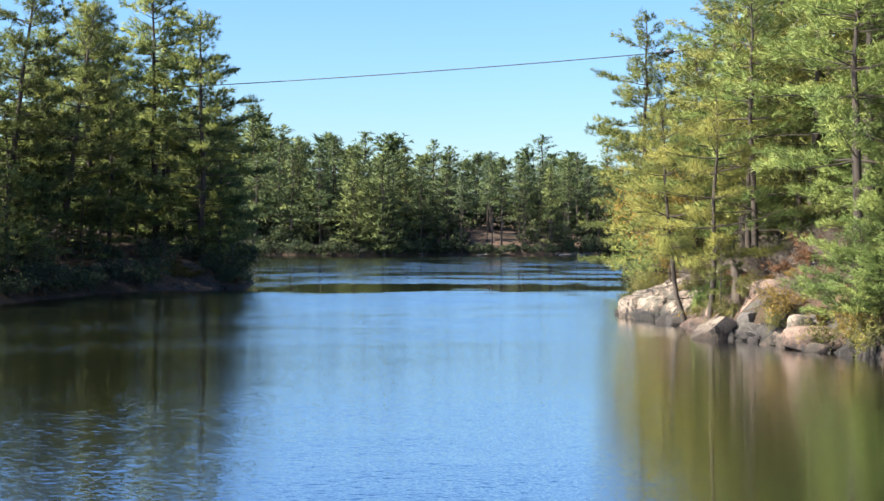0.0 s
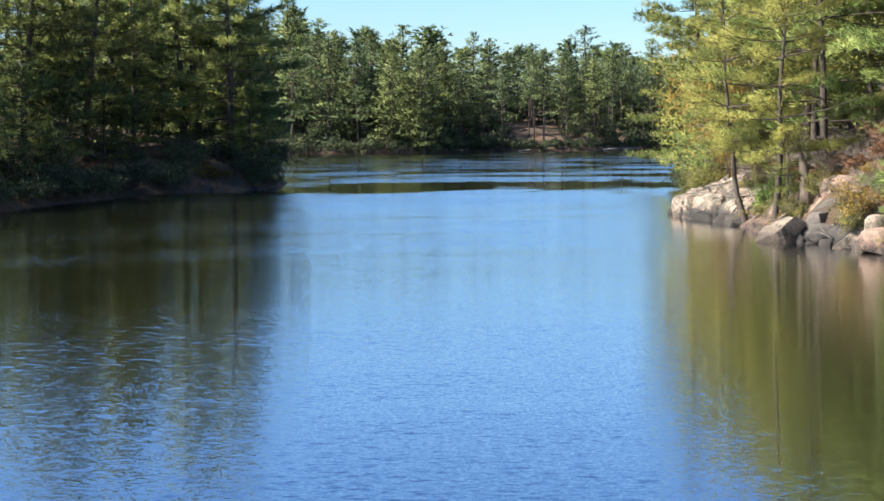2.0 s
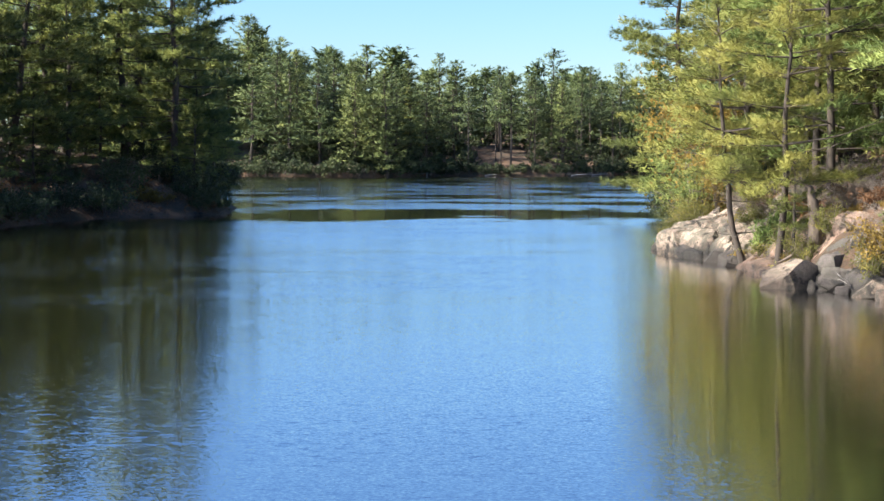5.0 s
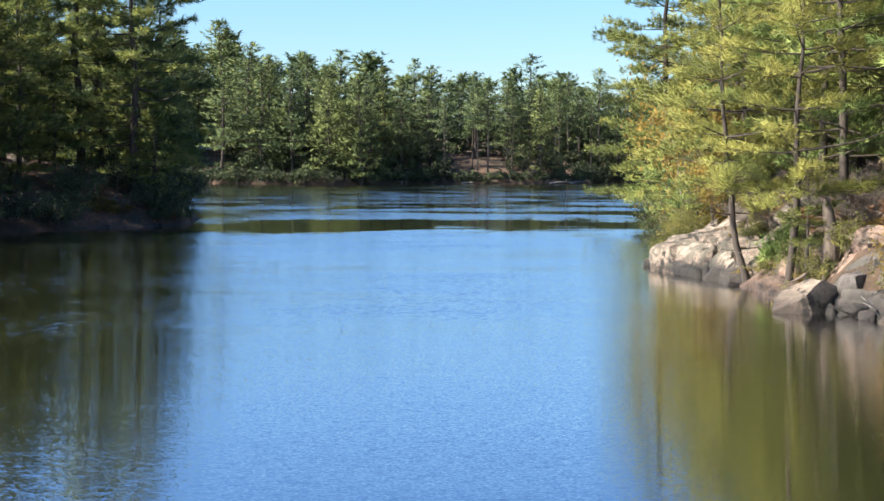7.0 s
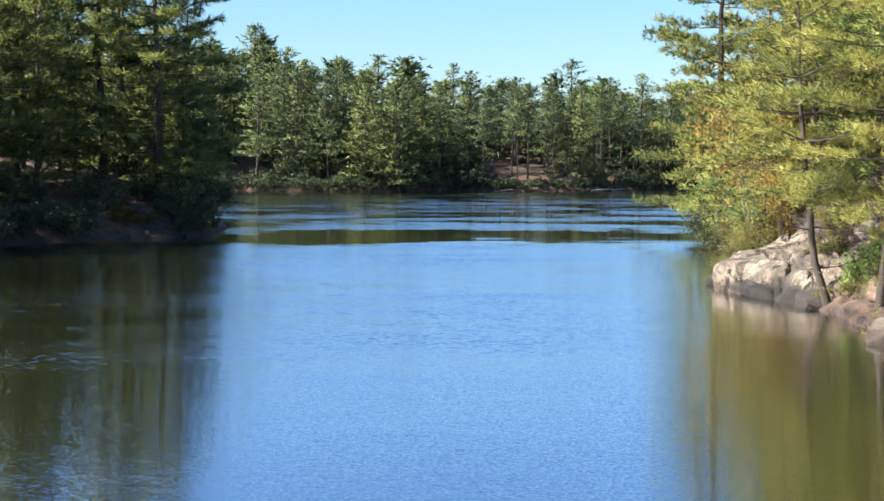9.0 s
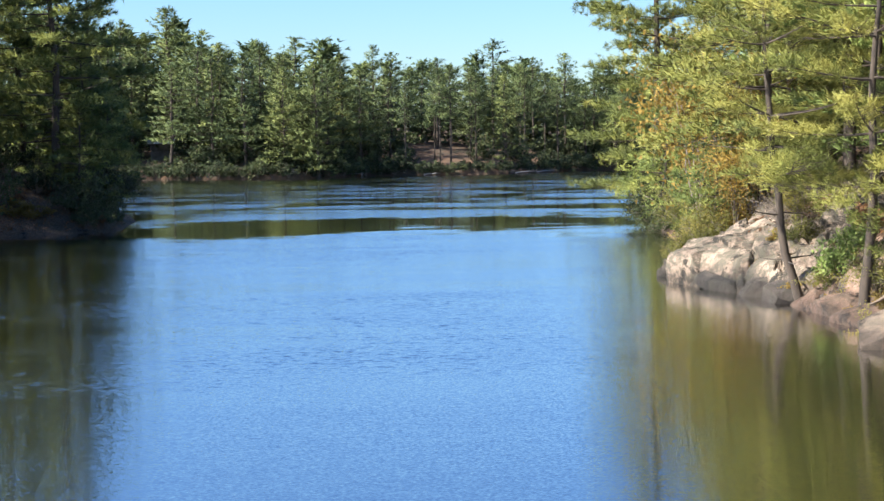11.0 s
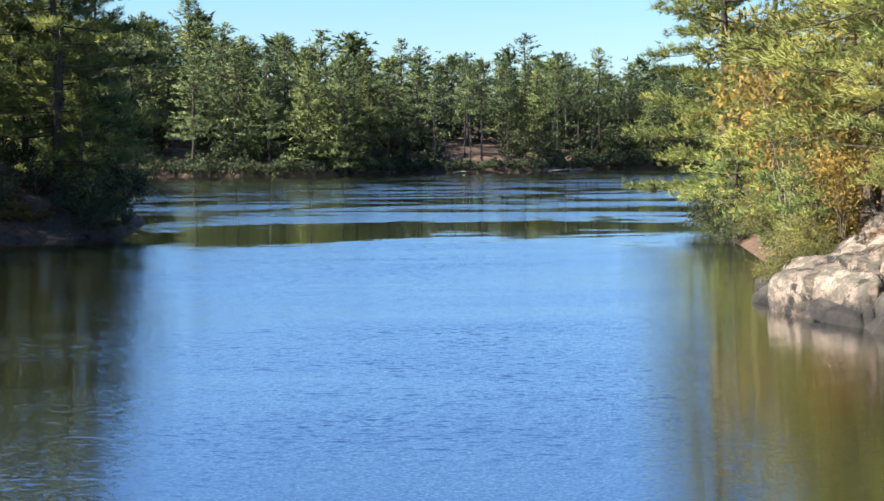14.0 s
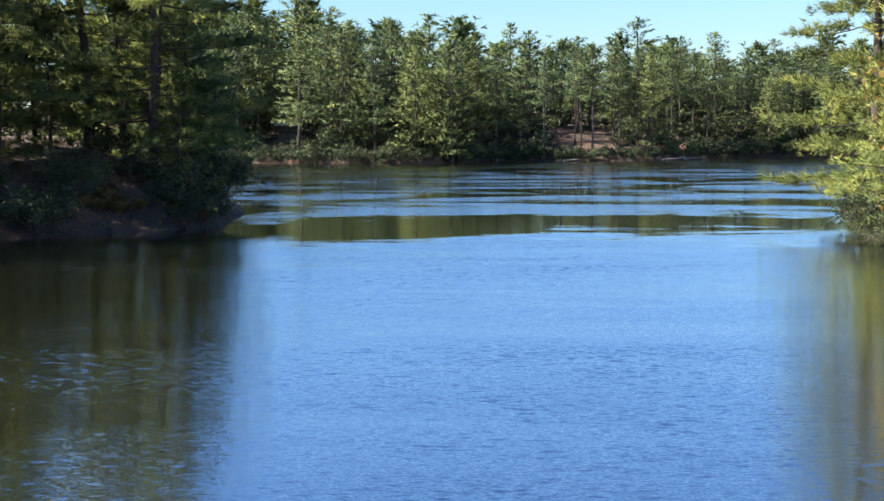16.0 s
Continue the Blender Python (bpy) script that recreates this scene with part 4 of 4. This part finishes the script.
# fallen leaves and needles lying on the slopes
def litter(name, label, seed, count, xs, ys, near, reach, mat, size):
    rng = np.random.default_rng(seed)
    x, y = rng.uniform(*xs, count * 3), rng.uniform(*ys, count * 3)
    d = shore_distance(x, y)
    drift = np.array([noise.noise(Vector((a * 0.5, b * 0.5, 7.0))) for a, b in zip(x, y)])
    keep = (d > near) & (d < reach) & (drift + rng.normal(0, 0.25, len(x)) > 0.0)
    x, y = x[keep][:count], y[keep][:count]
    z = ground_height(x, y) + rng.uniform(0.01, 0.07, len(x))
    way = rng.normal(size=(len(x), 3)) * [1, 1, 0.35]
    way /= np.linalg.norm(way, axis=1, keepdims=True)
    ob = new(name, mesh_of(name, *kites(rng, np.stack([x, y, z], -1), way, size, size * 0.35, 1.5)))
    ob.data.materials.append(mat)
    return tagged(ob, label, "leaf litter", kind="stuff")


litter("leaf_litter", "rusty fallen leaves on the shaded bank", 31, 16000, (-32, -13), (60, 96), 0.15, 6.0, RUST, 0.16)
litter("leaf_litter", "dry brown needles and leaves on the rocky slope", 32, 16000, (9, 20), (40, 70), 2.0, 7.0, RUST, 0.12)

# smaller stones along the rocky waterline
stone_rng = random.Random(8)
for i in range(26):
    y = stone_rng.uniform(40.5, 48.5) if i < 18 else stone_rng.uniform(49.5, 57.0)
    x = float(np.interp(y, [36, 41, 43.6, 46.4, 47.9, 49.2, 51.5, 54.7, 57.4], [16, 14.1, 12.6, 11.9, 11.0, 10.4, 10.6, 10.25, 9.75])) + stone_rng.uniform(-0.1, 1.3)
    r = stone_rng.uniform(0.18, 0.5) if i < 18 else stone_rng.uniform(0.12, 0.26)
    stone = boulder(60 + i, x, y, max(0.05, floor_at(x, y) * 0.6), (r * stone_rng.uniform(0.9, 1.5), r, r * stone_rng.uniform(0.6, 0.95)), stone_rng.choice((GRANITE, DARKROCK, PINKROCK)),
                    "broken stone lying at the water's edge", stone_rng.uniform(0, 360), name="stone", square=3.5)
for i in range(6):
    y = stone_rng.uniform(72, 92)
    x = float(np.interp(y, [60, 72, 82, 87.5, 89.5, 92], [-26, -23.5, -21.5, -18.9, -16, -13.8])) - stone_rng.uniform(-0.2, 0.8)
    r = stone_rng.uniform(0.1, 0.22)
    boulder(90 + i, x, y, 0.1, (r * 1.4, r, r * 0.7), DARKROCK, "dark stone on the shaded waterline", stone_rng.uniform(0, 360), name="stone", group="stones on the shaded shore")

# ---- overhead line ----
line = [(-34 + 66 * t, 103 - 20 * t, 14.9 + 2.6 * t - 1.6 * 4 * t * (1 - t) * 0.35) for t in np.linspace(0, 1, 25)]
v, f = tube_arrays(line, np.full(25, 0.035), 6)
cable = new("overhead_cable", mesh_of("overhead_cable", v, f, smooth=True))
m, nt, bsdf, node, link = material("cable_black")
bsdf.inputs["Base Color"].default_value = (0.02, 0.02, 0.022, 1)
bsdf.inputs["Roughness"].default_value = 0.5
cable.data.materials.append(m)
tagged(cable, "black overhead cable slung across the river", "cable")

# ---- granite outcrop of the point ----


def outcrop(name, x0, x1, y0, y1, step, wide, front, rise, mat, label, joint=0.95, lap=0.4):
    """Bare bedrock draped over the bank's edge: stepped, jointed and rounded, sinking under the litter inland."""
    xs, ys = np.arange(x0, x1, step), np.arange(y0, y1, step)
    X, Y = np.meshgrid(xs, ys, indexing="ij")
    base = ground_height(X, Y)
    d = shore_distance(X, Y)
    Z = np.empty_like(X)
    for i in range(X.shape[0]):
        for j in range(X.shape[1]):
            q = Vector((X[i, j], Y[i, j], 0.0))
            Z[i, j] = noise.fractal(q * 0.6, 1.0, 2.0, 3) * 0.16 + noise.fractal(q * 3.0, 0.9, 2.0, 4) * 0.13
    # joints break the bed into tilted blocks, longer along the shore than across it
    rng = np.random.default_rng(int(x0 * 10))
    px, py = np.meshgrid(np.arange(x0 - 1, x1 + 1, joint), np.arange(y0 - 1, y1 + 1, joint * 1.5), indexing="ij")
    px, py = px.ravel() + rng.uniform(-0.4, 0.4, px.size) * joint, py.ravel() + rng.uniform(-0.6, 0.6, py.size) * joint
    lift, tx, ty = rng.uniform(-0.16, 0.16, px.size), rng.normal(0.06, 0.2, px.size), rng.normal(0, 0.16, px.size)
    bend = Z * 1.6
    dist = np.hypot(X[..., None] + bend[..., None] - px, (Y[..., None] - bend[..., None] - py) / 1.5)
    order = np.argsort(dist, axis=-1)[..., :2]
    one, two = order[..., 0], order[..., 1]
    near_d, next_d = np.take_along_axis(dist, order, -1).transpose(2, 0, 1)
    Z = Z * 0.55 + lift[one] + tx[one] * (X - px[one]) + ty[one] * (Y - py[one]) - 0.5 * np.clip(1 - (next_d - near_d) / 0.14, 0, 1)
    k = np.clip((d + lap) / 0.75, 0, 1)
    bed = -0.75 + (0.75 + front) * k * k * (3 - 2 * k) + rise * np.maximum(d, 0) + Z * np.clip((d + 1.0) / 1.0, 0.3, 1)
    bed = np.where(d > 0.1, np.maximum(bed, base + 0.12 + 0.7 * Z), bed)
    keep = np.clip(1 - (d - wide) / 1.5, 0, 1)
    rim = np.clip((X - x0) / 0.5, 0, 1) * np.clip((Y - y0) / 1.5, 0, 1) * np.clip((y1 - Y) / 1.5, 0, 1) * np.clip((x1 - X) / 0.6, 0, 1)
    Z = (base - 0.5) + (bed - base + 0.5) * keep * rim
    n = np.arange(X.size).reshape(X.shape)
    quads = np.stack([n[:-1, :-1], n[1:, :-1], n[1:, 1:], n[:-1, 1:]], -1).reshape(-1, 4)
    ob = new(name, mesh_of(name, np.stack([X, Y, Z], -1).reshape(-1, 3), quads))
    ob.data.materials.append(mat)
    return tagged(ob, label, "rock", kind="structure")


outcrop("rock_outcrop", 7.0, 14.0, 55.2, 67.0, 0.065, 3.2, 0.58, 0.42, GRANITE, "pale jointed granite outcrop rising from the water", 1.15, 0.0)
outcrop("rock_outcrop", 8.8, 14.5, 48.8, 57.0, 0.08, 1.6, 0.0, 0.42, PINKROCK, "pinkish granite ledge along the waterline")
outcrop("rock_outcrop", 9.8, 17.5, 38.0, 50.4, 0.09, 1.3, 0.12, 0.5, DARKROCK, "dark broken ledge under the shore boulders")

# the separate slabs that make up the face of the point
for i, (x, y, z, size, mat, turn, tilt, text) in enumerate([
    (9.5, 61.0, 0.25, (1.0, 0.8, 0.8), GRANITE, -60, (6, 0), "pale lichen-stained granite hump at the tip"),
    (9.75, 59.4, 0.02, (0.95, 0.6, 0.5), GREYROCK, -65, (18, 4), "grey granite slab dipping into the river"),
    (10.2, 57.8, 0.0, (0.95, 0.62, 0.48), GREYROCK, -72, (20, -3), "grey granite slab dipping into the river"),
    (10.4, 56.3, 0.0, (0.75, 0.6, 0.4), GREYROCK, -70, (14, 6), "low grey granite ledge at the waterline"),
    (10.3, 60.6, 1.0, (0.9, 0.6, 0.4), GRANITE, -50, (12, 8), "pale sloping granite slab"),
    (11.05, 58.6, 1.1, (0.8, 0.55, 0.4), GRANITE, -75, (16, 5), "pale sloping granite slab"),
    (11.05, 55.9, 0.62, (0.46, 0.4, 0.42), BRIGHTROCK, 20, (0, 10), "pale granite block beside a pine stem"),
    (10.95, 53.6, 0.06, (1.4, 0.8, 0.46), PINKROCK, -84, (16, 2), "smooth pink granite slab sloping into the water"),
    (11.2, 51.7, 0.06, (1.25, 0.8, 0.44), PINKROCK, -76, (15, -2), "smooth pink granite slab sloping into the water"),
]):
    boulder(160 + i, x, y, z, size, mat, text, turn, tilt, 9, "slabs of the granite point", "rock_slab", 0.045, 5.0)

# ---- fallen wood and litter on the rocky bank ----


def branch_mesh(seed, long, thick, forks):
    """A dead limb with a few bare side branches, lying along x."""
    rng = np.random.default_rng(seed)
    t = np.linspace(0, 1, 7)
    p = np.stack([t * long, np.cumsum(rng.normal(0, 0.05 * long, 7)) * 0.5, 0.12 * long * t * (1 - t) + 0.02], -1)
    pieces = [tube_arrays(p, thick * (1.1 - t), 6)]
    for _ in range(forks):
        f = rng.uniform(0.2, 0.9)
        q0 = np.array([np.interp(f, t, p[:, i]) for i in range(3)])
        d = np.array([rng.uniform(0.2, 0.8), rng.normal(0, 0.7), abs(rng.normal(0, 0.35))])
        q = q0 + np.outer(np.linspace(0, 1, 4), d) * long * rng.uniform(0.15, 0.4) + rng.normal(0, 0.02, (4, 3)) * np.linspace(0, 1, 4)[:, None]
        pieces.append(tube_arrays(q, thick * 0.4 * np.linspace(1, 0.2, 4), 4))
    return mesh_of("dead_branch", *joined(pieces))


for i, (x, y, long, turn, tip) in enumerate([
    (13.2, 48.8, 2.2, 82, 3), (13.7, 47.6, 2.0, 100, 2), (12.6, 46.2, 1.5, 75, 3), (14.0, 46.2, 2.2, 95, 3), (12.6, 57.2, 1.8, 85, 2), (13.2, 55.4, 2.2, 98, 2),
    (11.9, 47.2, 1.1, 215, 30), (12.2, 59.6, 1.6, 90, 2), (14.2, 48.6, 2.4, 88, 3), (13.4, 58.5, 2.0, 102, 2), (13.5, 49.6, 1.8, 60, 3), (12.9, 48.0, 1.6, 120, 4),
]):
    ob = new("dead_branch", branch_mesh(700 + i, long, 0.035 + 0.01 * (i % 3), 6))
    ob.data.materials.append(DEADWOOD if i % 2 == 0 else TWIG)
    ob.matrix_world = pose(x, y, floor_at(x, y) + 0.1, 0, -tip, turn)
    tagged(ob, "bleached dead branch fallen on the slope", "branch", "fallen branches")

# ---- things on the far shore ----
m, nt, bsdf, node, link = material("grey_boards")
bsdf.inputs["Roughness"].default_value = 0.8
boards = node("ShaderNodeTexNoise", Scale=3.0, Detail=4.0)
tint = ramp_of(node, [(0.35, (0.06, 0.055, 0.05)), (0.7, (0.15, 0.14, 0.13))])
link(boards.outputs["Fac"], tint.inputs["Fac"])
link(tint.outputs["Color"], bsdf.inputs["Base Color"])
BOARDS = m
m, nt, bsdf, node, link = material("pale_metal_roof")
bsdf.inputs["Base Color"].default_value, bsdf.inputs["Roughness"].default_value = (0.45, 0.47, 0.48, 1), 0.4
ROOFING = m


def box(bm, lo, hi):
    made_box = bmesh.ops.create_cube(bm, size=1.0)
    size, mid = Vector(hi) - Vector(lo), (Vector(hi) + Vector(lo)) / 2
    bmesh.ops.transform(bm, matrix=Matrix.Translation(mid) @ Matrix.Diagonal((*size, 1)), verts=made_box["verts"])
    return bm


shelter = new("shelter")
shelter.matrix_world = pose(-34.6, 226.0, floor_at(-34.6, 226.0), 0, 0, 8)
for sx in (-1.5, 1.5):
    for sy in (-1.2, 1.2):
        part("post", box(bmesh.new(), (sx - 0.08, sy - 0.08, -0.3), (sx + 0.08, sy + 0.08, 2.5)), BOARDS, shelter)
part("floor", box(bmesh.new(), (-1.8, -1.5, 0.0), (1.8, 1.5, 0.15)), BOARDS, shelter)
part("rail", box(bmesh.new(), (-1.6, -1.3, 0.95), (1.6, -1.22, 1.05)), BOARDS, shelter)
part("back_wall", box(bmesh.new(), (-1.5, 1.1, 0.15), (1.5, 1.2, 2.5)), BOARDS, shelter)
bm = bmesh.new()
ridge = [bm.verts.new(c) for c in ((-2.1, -1.9, 2.45), (2.1, -1.9, 2.45), (2.1, 0, 3.1), (-2.1, 0, 3.1), (2.1, 1.9, 2.45), (-2.1, 1.9, 2.45))]
bm.faces.new(ridge[:4])
bm.faces.new((ridge[3], ridge[2], ridge[4], ridge[5]))
bmesh.ops.solidify(bm, geom=bm.faces[:], thickness=0.1)
part("roof", bm, ROOFING, shelter, "pale metal roof")
tagged(shelter, "small open wooden shelter with a pale roof among pines", "shelter")

dock = new("dock")
dock.matrix_world = pose(-5.4, 217.6, 0, 0, 0, 4)
for i in range(9):
    part("plank", box(bmesh.new(), (-2.2 + i * 0.5, -0.9, 0.42), (-1.74 + i * 0.5, 0.9, 0.48)), BOARDS, dock)
for sx in (-2.0, 2.0):
    for sy in (-0.8, 0.8):
        part("post", box(bmesh.new(), (sx - 0.07, sy - 0.07, -1.5), (sx + 0.07, sy + 0.07, 0.62)), BOARDS, dock)
tagged(dock, "low grey plank dock at the far waterline", "dock")

for i, (x, y, r) in enumerate([(-13.6, 211.0, 0.7), (-14.6, 211.6, 0.9), (-15.8, 212.2, 0.6), (-17.6, 212.6, 0.8), (-19.0, 213.0, 0.6), (9.0, 222.2, 0.5), (20.0, 225.0, 0.7), (36.0, 241.6, 0.9), (39.0, 242.8, 0.7)]):
    boulder(130 + i, x, y, floor_at(x, y) + 0.25, (r * 1.5, r, r * 0.7), GRANITE, "pale rock on the far shore", 40 * i, group="rocks on the far shore")
for i, (x, y, long, turn) in enumerate([(20.5, 224.6, 3.6, 8), (24.5, 230, 3.0, -10), (6.0, 221.2, 2.6, 5)]):
    log = new("fallen_log", branch_mesh(760 + i, long, 0.1, 3))
    log.data.materials.append(DEADWOOD)
    log.matrix_world = pose(x, y, max(0.1, floor_at(x, y) + 0.05), 0, -3, turn)
    tagged(log, "bleached fallen log at the far waterline", "log", "fallen logs")

# the dead snag with bare roots above the split boulder
snag = new("dead_snag")
snag.matrix_world = pose(11.65, 51.0, floor_at(11.65, 51.0), 0, 0, 15)
up = np.linspace(0, 1, 9)
v, f = tube_arrays(np.stack([0.1 * np.sin(up * 4.0), 0.05 * np.cos(up * 6.0), 2.5 * up - 0.3], -1), 0.24 * (1 - up) ** 0.6 + 0.06 + 0.03 * np.sin(up * 17), 10)
part("trunk", mesh_of("trunk", v, f, smooth=True), STUMPWOOD, snag)
for k in range(5):
    a = k * 1.25 + 2.6
    r = np.linspace(0, 1, 6)
    v, f = tube_arrays(np.stack([np.cos(a + 0.3 * r) * r * 1.1, np.sin(a + 0.3 * r) * r * 1.1, 0.55 * (1 - r) ** 2.0 - 0.25 * r - 0.5 * np.maximum(0, -np.sin(a)) * r], -1), 0.1 * (1.15 - r), 6)
    part("root", mesh_of("root", v, f, smooth=True), STUMPWOOD, snag)
for k, (z, a, long) in enumerate(((1.9, 0.4, 0.9), (2.1, 3.4, 0.7), (1.5, 2.2, 0.6))):
    r = np.linspace(0, 1, 4)
    v, f = tube_arrays(np.stack([np.cos(a) * r * long, np.sin(a) * r * long, z + 0.35 * r * long + 0.05 * np.sin(9 * r)], -1), 0.035 * (1.1 - r), 5)
    part("broken_limb", mesh_of("broken_limb", v, f), STUMPWOOD, snag)
tagged(snag, "grey dead pine snag with bare roots on the bank", "snag")

# clamp on the overhead line
spot = line[18]
clamp = part("cable_clamp", mesh_of("cable_clamp", *tube_arrays([(spot[0] - 0.3, spot[1] + 0.09, spot[2] - 0.01), (spot[0] - 0.2, spot[1] + 0.06, spot[2]), (spot[0] + 0.2, spot[1] - 0.06, spot[2]), (spot[0] + 0.3, spot[1] - 0.09, spot[2])], (0.02, 0.16, 0.16, 0.02), 8)), cable.data.materials[0], cable)
